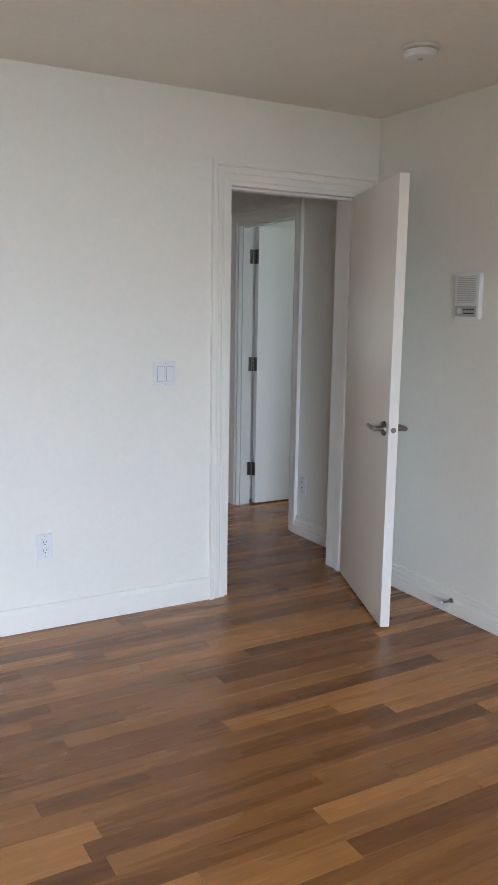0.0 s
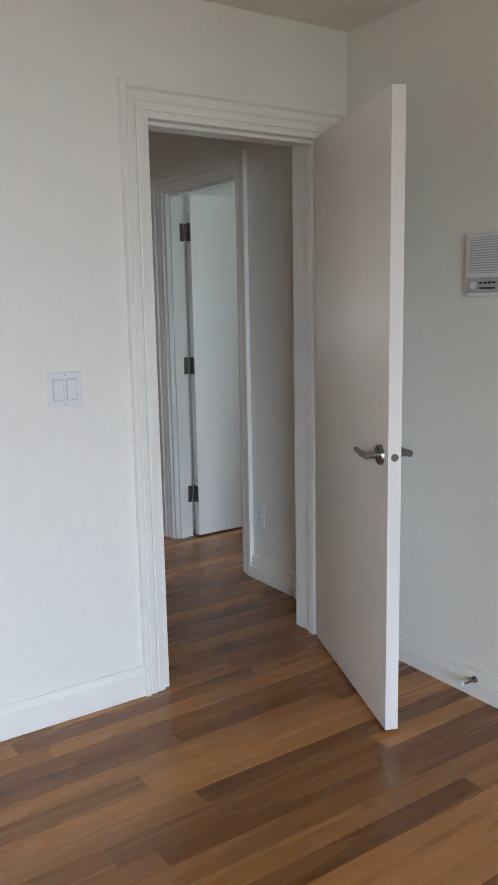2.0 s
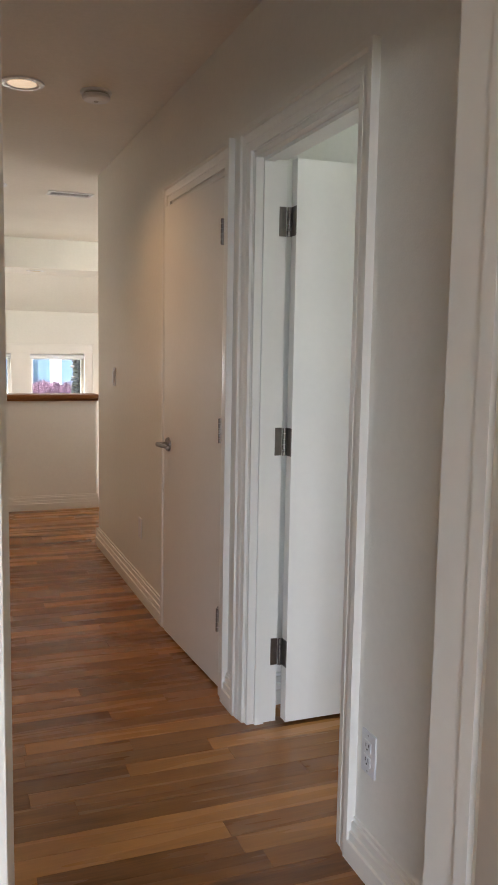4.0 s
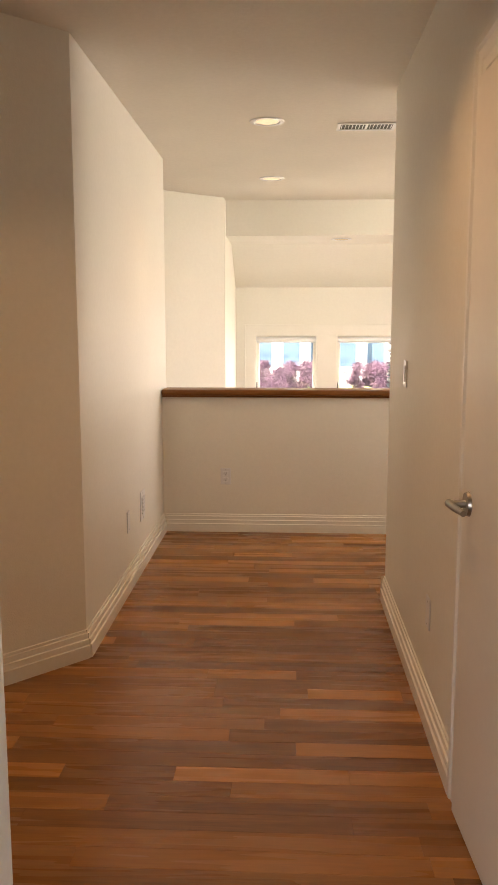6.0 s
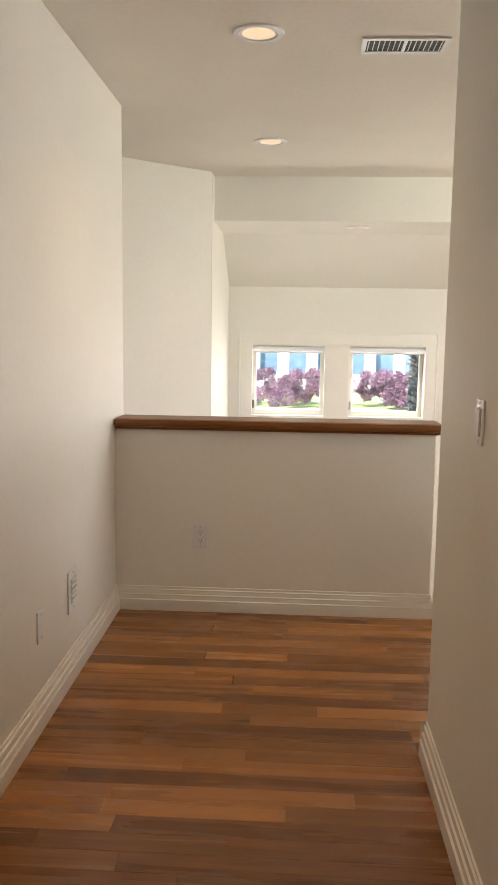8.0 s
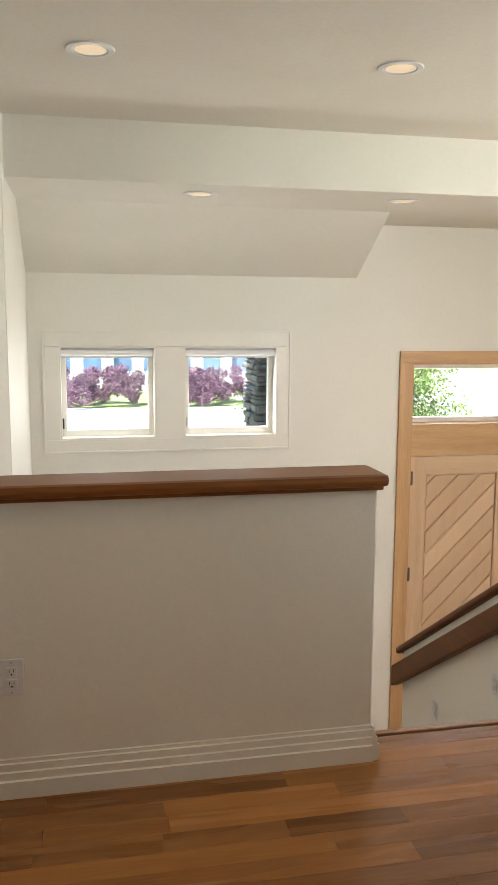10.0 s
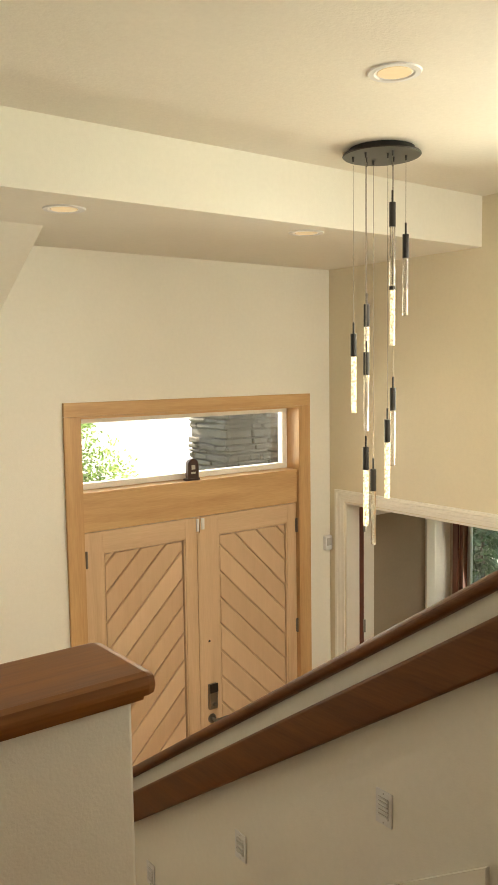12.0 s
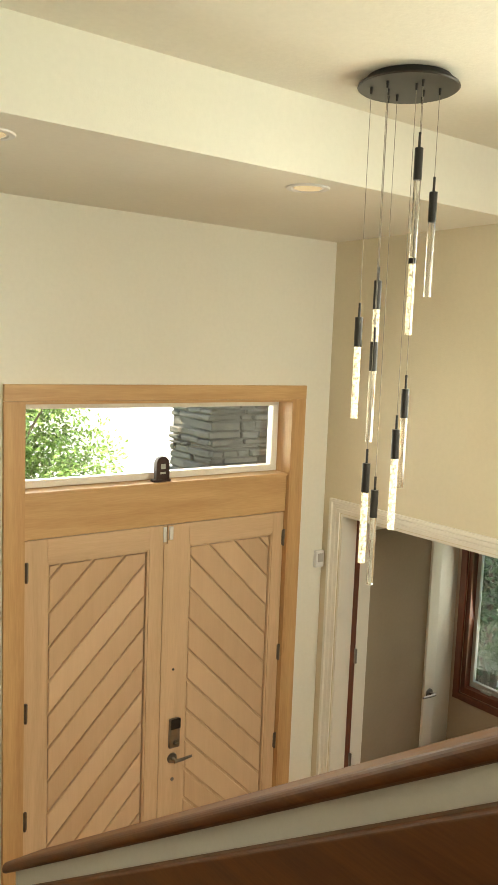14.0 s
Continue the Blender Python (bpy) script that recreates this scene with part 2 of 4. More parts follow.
def rod(bm, p0, p1, r0, r1=None, seg=16):
    p0, p1 = Vector(p0), Vector(p1)
    d = p1 - p0
    m = Matrix.Translation((p0 + p1) / 2) @ d.to_track_quat("Z", "Y").to_matrix().to_4x4()
    bmesh.ops.create_cone(bm, cap_ends=True, segments=seg, radius1=r0, radius2=r0 if r1 is None else r1, depth=d.length, matrix=m)
    return bm


def lathe(profile, seg=32, m=None):
    """A turned solid round z from (radius, height) pairs."""
    bm = bmesh.new()
    rings = []
    for r, z in profile:
        rings.append([bm.verts.new((r * math.cos(2 * math.pi * k / seg), r * math.sin(2 * math.pi * k / seg), z)) for k in range(seg)])
    for a, b in zip(rings, rings[1:]):
        for k in range(seg):
            bm.faces.new((a[k], a[(k + 1) % seg], b[(k + 1) % seg], b[k]))
    for ring in (rings[0], rings[-1]):
        bm.faces.new(ring)
    if m:
        bmesh.ops.transform(bm, matrix=m, verts=bm.verts)
    return bm


def prism(pts, vec, bm=None):
    """A solid from a flat loop of 3D points pushed along vec."""
    bm = bm or bmesh.new()
    a = [bm.verts.new(p) for p in pts]
    b = [bm.verts.new(Vector(p) + Vector(vec)) for p in pts]
    bm.faces.new(a)
    bm.faces.new(b[::-1])
    for k in range(len(a)):
        j = (k + 1) % len(a)
        bm.faces.new((a[k], b[k], b[j], a[j]))
    return bm


def wall(name, axis, f0, f1, a0, a1, z0, z1, holes=(), mat=None, label="smooth cream painted wall"):
    """A wall between the planes f0 and f1 of one axis, from a0 to a1 along the other, with openings (a0, a1, z0, z1) through it."""
    xs = sorted({a0, a1, *(v for h in holes for v in h[:2] if a0 < v < a1)})
    zs = sorted({z0, z1, *(v for h in holes for v in h[2:] if z0 < v < z1)})

    def solid(i, k):
        if not (0 <= i < len(xs) - 1 and 0 <= k < len(zs) - 1):
            return False
        cx, cz = (xs[i] + xs[i + 1]) / 2, (zs[k] + zs[k + 1]) / 2
        return not any(h[0] < cx < h[1] and h[2] < cz < h[3] for h in holes)

    bm = bmesh.new()
    cache = {}

    def v(a, f, z):
        key = (a, f, z)
        if key not in cache:
            cache[key] = bm.verts.new((f, a, z) if axis == "x" else (a, f, z))
        return cache[key]

    for i in range(len(xs) - 1):
        for k in range(len(zs) - 1):
            if not solid(i, k):
                continue
            p, q, r, s = xs[i], xs[i + 1], zs[k], zs[k + 1]
            for f in (f0, f1):
                bm.faces.new((v(p, f, r), v(q, f, r), v(q, f, s), v(p, f, s)))
            for ok, (m1, n1), (m2, n2) in ((solid(i - 1, k), (p, r), (p, s)), (solid(i + 1, k), (q, r), (q, s)),
                                           (solid(i, k - 1), (p, r), (q, r)), (solid(i, k + 1), (p, s), (q, s))):
                if not ok:
                    bm.faces.new((v(m1, f0, n1), v(m2, f0, n2), v(m2, f1, n2), v(m1, f1, n1)))
    return structure(name, bm, mat or PAINT, label, "wall")


def run(bm, p0, p1, profile, side):
    """A moulding from p0 to p1 (both x, y, z); profile: (out, up) pairs, out towards side (a unit vector), up along z."""
    s = Vector(side)
    return prism([Vector(p0) + s * o + Vector((0, 0, u)) for o, u in profile], Vector(p1) - Vector(p0), bm)


BASE = [(0, 0), (0.025, 0), (0.025, 0.056), (0.018, 0.0585), (0.018, 0.082), (0.0115, 0.0845), (0.0115, 0.107), (0.0055, 0.1095), (0.0055, 0.12), (0.0, 0.122)]
BASE2 = [(0, 0), (0.016, 0), (0.016, 0.09), (0.013, 0.10), (0.006, 0.112), (0.0, 0.114)]


def baseboard(name, p0, p1, side, profile=BASE, label="white painted baseboard with stepped grooves"):
    return structure(name, run(None, (*p0, p0[2] if len(p0) > 2 else 0.001)[:3] if len(p0) > 2 else (*p0, 0.001), (*p1, 0.001) if len(p1) < 3 else p1, profile, side), TRIM, label, "baseboard")


# casing profile across its width: (distance from the opening, thickness)
CAS = [(0.006, 0), (0.006, 0.010), (0.030, 0.013), (0.034, 0.010), (0.040, 0.015), (0.062, 0.018), (0.066, 0.014), (0.072, 0.024), (0.092, 0.024), (0.092, 0)]


def casing(name, axis, face, out, a0, a1, z0, z1, mat=None, label="white painted fluted door casing", low=True, profile=None, sill=False):
    """Casing round an opening a0..a1, z0..z1 in the plane face of an axis; out: +1 or -1 along the axis. Legs and head are mitred."""
    cas = profile or CAS
    th = thing(name, label, "door casing" if not sill else "window casing", kind="structure")

    def at(a, t, z):
        return (face + out * t, a, z) if axis == "x" else (a, face + out * t, z)

    def strip(nm, ends):
        bm = bmesh.new()
        loops = [[bm.verts.new(at(*e(w, t))) for w, t in cas] for e in ends]
        bm.faces.new(loops[0])
        bm.faces.new(loops[1][::-1])
        n = len(cas)
        for k in range(n):
            bm.faces.new((loops[0][k], loops[1][k], loops[1][(k + 1) % n], loops[0][(k + 1) % n]))
        part(nm, bm, mat or TRIM, th)

    b = (lambda w: z0 - w) if sill else (lambda w: z0)
    strip("side_casing", [lambda w, t: (a0 - w, t, b(w)), lambda w, t: (a0 - w, t, z1 + w)])
    strip("side_casing", [lambda w, t: (a1 + w, t, b(w)), lambda w, t: (a1 + w, t, z1 + w)])
    strip("head_casing", [lambda w, t: (a0 - w, t, z1 + w), lambda w, t: (a1 + w, t, z1 + w)])
    if sill:
        strip("bottom_casing", [lambda w, t: (a0 - w, t, z0 - w), lambda w, t: (a1 + w, t, z0 - w)])
    return based(th, *at((a0 + a1) / 2, 0, z0))
# ---- structure ----
FZ = -2.0  # foyer floor
CH = 2.52  # hall and foyer ceiling
CB = 2.43  # bedroom ceiling
wall("wall_bedroom_door", "y", 1.235, 1.425, -4.5, 0.86, 0, CH, [(-0.146, 0.63, -1, 2.045)])
wall("wall_bedroom_right", "x", 0.74, 0.86, -5.2, 1.235, 0, CH)
wall("wall_bedroom_left", "x", -4.62, -4.5, -5.2, 1.355, 0, CH)
wall("wall_bedroom_window", "y", -5.32, -5.2, -4.62, 0.86, 0, CH, [(-4.25, -1.55, 0.60, 2.1)])
wall("wall_hall_right", "x", 0.83, 0.95, 1.425, 5.84, 0, CH, [(2.16, 2.92, -1, 2.045), (3.205, 3.965, -1, 2.045)])
wall("wall_hall_left_near", "x", -0.30, -0.18, 1.425, 3.10, 0, CH, [(2.06, 2.86, -1, 2.045)])
wall("wall_hall_recess", "y", 2.98, 3.10, -1.3, -0.30, 0, CH)
wall("wall_hall_recess_end", "x", -1.42, -1.3, 1.425, 4.5, 0, CH)
wall("wall_hall_left_far", "x", -0.65, -0.53, 5.03, 7.40, FZ, CH)
wall("wall_side_room_window", "x", 3.98, 4.1, 1.24, 3.17, 0, CH, [(1.5, 2.9, 0.85, 2.15)])
wall("wall_side_room_near", "y", 1.24, 1.425, 0.86, 3.98, 0, CH)
wall("wall_side_room_far", "y", 3.05, 3.17, 0.95, 3.98, 0, CH)
wall("wall_closet", "y", 4.0, 4.1, 0.95, 2.0, 0, CH)
wall("wall_landing", "y", 5.72, 5.84, 0.95, 4.87, FZ, CH, [(2.55, 4.55, 0.95, 2.25)])
wall("wall_foyer_right", "x", 4.73, 4.87, 5.84, 10.65, FZ, CH, [(9.006, 10.48, -3, 0.44), (7.25, 8.65, 0.98, 2.3)], mat=SHADEPAINT, label="smooth cream painted wall, its shade put into the colour")
wall("wall_front", "y", 10.65, 10.83, -0.40, 6.34, FZ - 0.15, CH, [(-0.037, 0.645, 0.645, 1.31), (0.85, 1.548, 0.645, 1.31), (2.61, 4.41, -3, 1.19)])
wall("wall_foyer_left", "x", -0.40, -0.245, 9.12, 10.65, FZ, CH)
wall("wall_foyer_back", "y", 7.40, 7.41, -2.1, -0.53, FZ, CH)
wall("wall_foyer_end", "x", -2.1, -2.0, 7.41, 7.54, FZ, CH)
wall("wall_den_far", "x", 6.2, 6.34, 7.7, 10.65, FZ, 0.8, [(10.014, 10.55, -1.16, 0.30)], DENWALL, "taupe painted wall in the shaded side room")
wall("wall_den_near", "y", 7.7, 7.806, 4.87, 6.2, FZ, 0.8, (), DENWALL, "taupe painted wall in the shaded side room")


def slanted(name, p0, p1, thick, z0, z1, mat=PAINT):
    d = (Vector((*p1, 0)) - Vector((*p0, 0))).normalized()
    n = Vector((-d.y, d.x, 0)) * thick
    a, b = Vector((*p0, z0)), Vector((*p1, z0))
    return structure(name, prism([a, b, b + n, a + n], (0, 0, z1 - z0)), mat, "smooth cream painted wall set at an angle", "wall")


slanted("wall_hall_angled", (-0.53, 5.03), (-1.3, 4.21), -0.12, 0, CH)
slanted("wall_foyer_angled", (-0.245, 9.081), (-2.05, 7.44), -0.12, FZ, CH)
structure("wall_half", boxed(-0.53, 1.06, 7.2, 7.40, FZ, 0.932, bevel=0.006), PAINT, "cream painted half wall between hall and stairwell", "half wall")
SL = 0.687  # stair slope
structure("wall_stair_guard", prism([(2.27, 5.84, FZ), (2.27, 9.804, FZ), (2.27, 9.804, -0.774), (2.27, 6.84, 1.2), (2.27, 5.84, 1.2)], (0.13, 0, 0)),
          PAINT, "cream painted sloping guard wall beside the stairs", "guard wall")

structure("ceiling_bedroom", boxed(-4.62, 0.86, -5.32, 1.24, CB, CB + 0.1), CEIL, "cream textured bedroom ceiling", "ceiling")
structure("ceiling_side_room", boxed(0.95, 4.1, 1.43, 3.05, CB, CB + 0.1), CEIL, "cream textured ceiling of the side room", "ceiling")
structure("ceiling_hall", boxed(-2.2, 4.9, 1.35, 9.28, CH + 0.002, CH + 0.1), CEIL, "cream textured hall and foyer ceiling", "ceiling")
structure("ceiling_den", boxed(4.87, 6.34, 7.7, 10.73, 0.62, 0.72), CEIL, "cream ceiling of the side room", "ceiling")
structure("ceiling_soffit", prism([(2.15, 9.25, CH + 0.05), (2.15, 9.25, 2.21), (2.15, 10.655, 2.21), (2.15, 10.655, CH + 0.05)], (2.59, 0, 0)), PAINT,
          "dropped cream soffit over the entry door", "soffit")
structure("ceiling_soffit_slope", prism([(-0.25, 9.25, CH + 0.05), (-0.25, 9.25, 2.21), (-0.25, 9.993, 2.21), (-0.25, 10.655, 1.815), (-0.25, 10.655, CH + 0.05)],
          (2.40, 0, 0)), PAINT, "cream soffit sloping down over the small windows", "soffit")
structure("roof", boxed(-5.0, 6.89, -5.6, 11.03, CH + 0.31, CH + 0.5), SIDING, "flat pale roof of the house", "roof")

# subfloors
fb = structure("floor_bedroom", boxed(-4.62, 0.80, -5.32, 1.295, -0.12, -0.013), OAKJ, "warm brown oak strip floor of the bedroom", "wood floor")
bm = boxed(-1.42, 4.1, 1.295, 5.74, -0.12, -0.013)
box(bm, -0.65, 2.27, 5.74, 7.2, -0.12, -0.013)
box(bm, 1.06, 2.27, 7.2, 7.36, -0.12, -0.013)
fh = structure("floor_hall", bm, OAKJ, "warm brown oak strip floor of the hall", "wood floor")
structure("floor_foyer", boxed(-2.2, 6.3, 5.71, 10.83, FZ - 0.12, FZ), OAKJ, "oak floor of the entry foyer", "wood floor")

# baseboards
for nm, p0, p1, side in (("hall_right_a", (0.83, 1.425), (0.83, 2.068), (-1, 0, 0)), ("hall_right_b", (0.83, 3.012), (0.83, 3.113), (-1, 0, 0)),
                         ("hall_right_c", (0.83, 4.057), (0.83, 5.84), (-1, 0, 0)), ("hall_right_end", (0.811, 5.84), (2.27, 5.84), (0, 1, 0)),
                         ("hall_left_a", (-0.18, 2.952), (-0.18, 3.10), (1, 0, 0)), ("hall_left_b", (-0.53, 5.022), (-0.53, 7.2), (1, 0, 0)),
                         ("half_wall", (-0.511, 7.2), (1.06, 7.2), (0, -1, 0)), ("half_wall_end", (1.06, 7.181), (1.06, 7.40), (1, 0, 0))):
    baseboard("baseboard_" + nm, p0, p1, side)
baseboard("baseboard_hall_angled", (-0.53, 5.03), (-1.3, 4.21), (0.729, -0.684, 0))
for nm, p0, p1, side in (("bedroom_door_wall", (-4.5, 1.235), (-0.238, 1.235), (0, -1, 0)), ("bedroom_right", (0.74, -5.2), (0.74, 1.235), (-1, 0, 0)),
                         ("side_room", (0.95, 3.05), (3.98, 3.05), (0, -1, 0))):
    baseboard("baseboard_" + nm, p0, p1, side, BASE2 if "door" in nm else BASE, "white painted baseboard")

# casings and jamb linings
casing("trim_bedroom_door", "y", 1.235, -1, -0.146, 0.63, 0.0, 2.045)
casing("trim_bedroom_door_hall", "y", 1.425, 1, -0.146, 0.63, 0.0, 2.045)
casing("trim_side_room_door", "x", 0.83, -1, 2.16, 2.92, 0.0, 2.045)
casing("trim_closet_door", "x", 0.83, -1, 3.205, 3.965, 0.0, 2.045)
casing("trim_hall_left_door", "x", -0.18, 1, 2.06, 2.86, 0.0, 2.045)
casing("trim_den_door", "x", 4.73, -1, 9.006, 10.48, FZ, 0.44, label="cream painted fluted casing round the side room doorway")


def lining(name, axis, f0, f1, a0, a1, z1, z0=0.0, mat=TRIM, stop=None):
    th = thing(name, "white painted door jamb", "door jamb", kind="structure")

    def bx(nm, p, q, r, s):
        part(nm, boxed(f0, f1, p, q, r, s) if axis == "x" else boxed(p, q, f0, f1, r, s), mat, th)

    bx("side_jamb", a0, a0 + 0.016, z0, z1)
    bx("side_jamb", a1 - 0.016, a1, z0, z1)
    bx("head_jamb", a0 + 0.016, a1 - 0.016, z1 - 0.016, z1)
    if stop:
        for p, q, r, s in ((a0 + 0.016, a0 + 0.028, z0, z1 - 0.016), (a1 - 0.028, a1 - 0.016, z0, z1 - 0.016), (a0 + 0.028, a1 - 0.028, z1 - 0.028, z1 - 0.016)):
            part("door_stop_strip", boxed(*stop, p, q, r, s) if axis == "x" else boxed(p, q, *stop, r, s), mat, th)
    return th


lining("trim_bedroom_jamb", "y", 1.237, 1.423, -0.146, 0.63, 2.045, stop=(1.285, 1.32))
lining("trim_side_room_jamb", "x", 0.832, 0.948, 2.16, 2.92, 2.045, stop=(0.86, 0.895))
lining("trim_closet_jamb", "x", 0.832, 0.948, 3.205, 3.965, 2.045)
lining("trim_hall_left_jamb", "x", -0.298, -0.182, 2.06, 2.86, 2.045)
lining("trim_den_jamb", "x", 4.732, 4.868, 9.006, 10.48, 0.44, FZ)

# ---- stairs ----
RISE, RUN, SY = 0.182, 0.265, 7.38
st = thing("staircase", "oak stairs leading down to the entry foyer", "stairs", kind="structure")
for k in range(11):
    z = -RISE * k
    y0 = SY + RUN * (k - 1)
    if k:
        part("tread", boxed(1.062, 2.262, y0 - 0.02, y0 + RUN + 0.0, z - 0.032, z, bevel=0.006), STEPW, st)
    else:
        part("nosing", boxed(1.062, 2.262, 7.35, SY, -0.032, 0.0, bevel=0.006), STEPW, st)
    part("riser", boxed(1.062, 2.262, y0 + RUN - 0.035, y0 + RUN - 0.02, z - RISE, z - 0.033), STEPW, st)
part("skirt_board", prism([(2.252, 7.36, -0.12), (2.252, 10.172, -0.12 - 2.75 * SL), (2.252, 10.172, 0.065 - 2.75 * SL), (2.252, 7.36, 0.065)], (0.016, 0, 0)), TRIM, st,
     "cream painted skirt board")
part("string", prism([(1.12, 7.36, -0.2), (1.12, 10.172, -2.0), (1.12, 9.804, -2.0), (1.12, 7.36, -0.45)], (1.14, 0, 0)), PAINT, st, "cream painted underside")
based(st, 1.7, 7.44, FZ)


def moulded(name, loop, ways, mat, label, category):
    """A bar with a rounded section; loop: (across, up) pairs; ways: pairs of (point, across vector) at its corners."""
    bm = bmesh.new()
    rings = [[bm.verts.new(Vector(p) + Vector(a) * u + Vector((0, 0, 1)) * v) for u, v in loop] for p, a in ways]
    n = len(loop)
    for r, s in zip(rings, rings[1:]):
        for k in range(n):
            bm.faces.new((r[k], s[k], s[(k + 1) % n], r[(k + 1) % n]))
    bm.faces.new(rings[0])
    bm.faces.new(rings[-1][::-1])
    ob = structure(name, bm, mat, label, category)
    return ob


def rounded(w0, w1, h0, h1, r, seg=5):
    pts = []
    for cx, cy, a0 in ((w1 - r, h0 + r, -90), (w1 - r, h1 - r, 0), (w0 + r, h1 - r, 90), (w0 + r, h0 + r, 180)):
        for k in range(seg + 1):
            a = radians(a0 + 90 * k / seg)
            pts.append((cx + r * math.cos(a), cy + r * math.sin(a)))
    return pts


bm = bmesh.new()
box(bm, -0.528, 1.086, 7.155, 7.37, 0.942, 0.982, bevel=0.017)
box(bm, -0.526, 1.075, 7.182, 7.345, 0.928, 0.942, bevel=0.004)
structure("trim_half_wall_cap", bm, CAPX, "brown stained wooden cap with rounded edges on the half wall", "wood cap")
cap = rounded(-0.105, 0.105, -0.055, 0.0, 0.024)
moulded("trim_stair_cap", cap, [((2.335, 5.85, 1.255), (1, 0, 0)), ((2.335, 6.84, 1.255), (1, 0, 0)), ((2.335, 9.857, 0.93 - 2.45 * SL), (1, 0, 0))], CAPY_DIM,
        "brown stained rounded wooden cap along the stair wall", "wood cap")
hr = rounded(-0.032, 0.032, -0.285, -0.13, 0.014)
moulded("handrail", hr, [((2.238, 6.1, 1.255), (1, 0, 0)), ((2.238, 6.84, 1.255), (1, 0, 0)), ((2.238, 9.867, 0.93 - 2.46 * SL), (1, 0, 0))], CAPY_DIM,
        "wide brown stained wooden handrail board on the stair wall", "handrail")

# ---- doors ----


def lever(parent, x, y, z, face, toward, mat=METAL):
    """A lever handle on a leaf: rose, neck and bar. face: unit vector out of the leaf, toward: unit vector of the bar."""
    f, t, c = Vector(face), Vector(toward), Vector((x, y, z))
    bm = bmesh.new()
    rod(bm, c, c + f * 0.009, 0.034, 0.031, 28)
    h = part("lever_handle", bm, mat, parent, "brushed nickel lever handle")
    bm = bmesh.new()
    rod(bm, c + f * 0.009, c + f * 0.05, 0.011, 0.011, 16)
    rod(bm, c + f * 0.05 - t * 0.012, c + f * 0.05 + t * 0.045, 0.0115, 0.010, 16)
    rod(bm, c + f * 0.05 + t * 0.043, c + f * 0.044 + t * 0.115, 0.010, 0.008, 16)
    part("lever", bm, mat, h, smooth=False)
    return h


def hinge(parent, x, y, z, m=None, mat=DARKMETAL, wide=0.034):
    bm = boxed(-0.001, 0.0015, -wide, -0.002, -0.045, 0.045)
    box(bm, -0.0015, 0.001, 0.002, wide, -0.045, 0.045)
    for k in range(5):
        rod(bm, (0, 0, -0.045 + 0.018 * k), (0, 0, -0.0285 + 0.018 * k), 0.0062, seg=10)
    bmesh.ops.transform(bm, matrix=Matrix.Translation((x, y, z)) @ (m or Matrix()), verts=bm.verts)
    return part("hinge", bm, mat, parent, "dark metal butt hinge")


def slab_door(name, hx, hy, z0, angle, width, label, height=2.03, lever_z=0.93, levers=(1, -1), hinges=True, edge_bore=True):
    """A flush door built along +x from its hinge and turned to angle (degrees); the leaf lies on its +y side."""
    th = thing(name, label, "door", kind="structure")
    leaf = part("leaf", boxed(0.004, width, 0.0, 0.044, 0.012, height, bevel=0.0015), DOORP, th)
    for s in levers:
        lever(th, width - 0.065, 0.044 if s > 0 else 0.0, lever_z, (0, s, 0), (-1, 0, 0))
    if edge_bore:
        bm = bmesh.new()
        rod(bm, (width - 0.002, 0.022, lever_z), (width + 0.001, 0.022, lever_z), 0.0125, seg=20)
        part("latch_plate", bm, DARKMETAL, th, "dark round latch in the door edge")
    if hinges:
        for z in (0.24, 1.05, 1.80):
            hinge(th, 0.0, 0.0, z, pose(0, 0, 0, 0, 0, 90))
    th.matrix_basis = pose(hx, hy, z0, 0, 0, angle)
    return th


# the open bedroom door, leaf swung into the room
slab_door("door_bedroom", 0.586, 1.243, 0, 180 + 67.6, 0.79, "white flush bedroom door standing open with nickel levers", hinges=False)
# the open side-room door, square to the hall
d2 = slab_door("door_side_room", 0.955, 2.904, 0, 0, 0.745, "white flush door standing open into the bright side room", hinges=False)
d2.matrix_basis = pose(0.962, 2.900, 0, 0, 0, 0) @ Matrix.Diagonal((1, -1, 1, 1))
for z in (0.27, 1.05, 1.82):
    th = thing("hinge_side_room", "dark butt hinge on the white door jamb", "hinge", "hinges of the side room door", "structure")
    bm = boxed(0.922, 0.946, 2.899, 2.9035, z - 0.05, z + 0.05)
    box(bm, 0.9635, 0.966, 2.855, 2.90, z - 0.05, z + 0.05)
    for k in range(5):
        rod(bm, (0.955, 2.894, z - 0.05 + 0.02 * k), (0.955, 2.894, z - 0.032 + 0.02 * k), 0.007, seg=10)
    part("hinge", bm, DARKMETAL, th)
    based(th, 0.94, 2.90, z)
# the closed closet door, hinge barrels on the hall side
cd = thing("door_closet", "white flush closet door slightly ajar with lever and dark hinges", "door", kind="structure")
part("leaf", boxed(0.0, 0.044, 0.004, 0.742, 0.012, 2.026, bevel=0.002), DOORP, cd)
lever(cd, 0.0, 0.685, 0.93, (-1, 0, 0), (0, -1, 0))
for z in (0.30, 1.06, 1.82):
    bm = boxed(-0.008, 0.0005, -0.022, 0.021, z - 0.048, z + 0.048)
    for k in range(5):
        rod(bm, (-0.012, 0.0, z - 0.048 + 0.0195 * k), (-0.012, 0.0, z - 0.0305 + 0.0195 * k), 0.0075, seg=10)
    part("hinge", bm, DARKMETAL, cd, "dark metal butt hinge")
cd.matrix_basis = pose(0.834, 3.219, 0, 0, 0, 2.6)

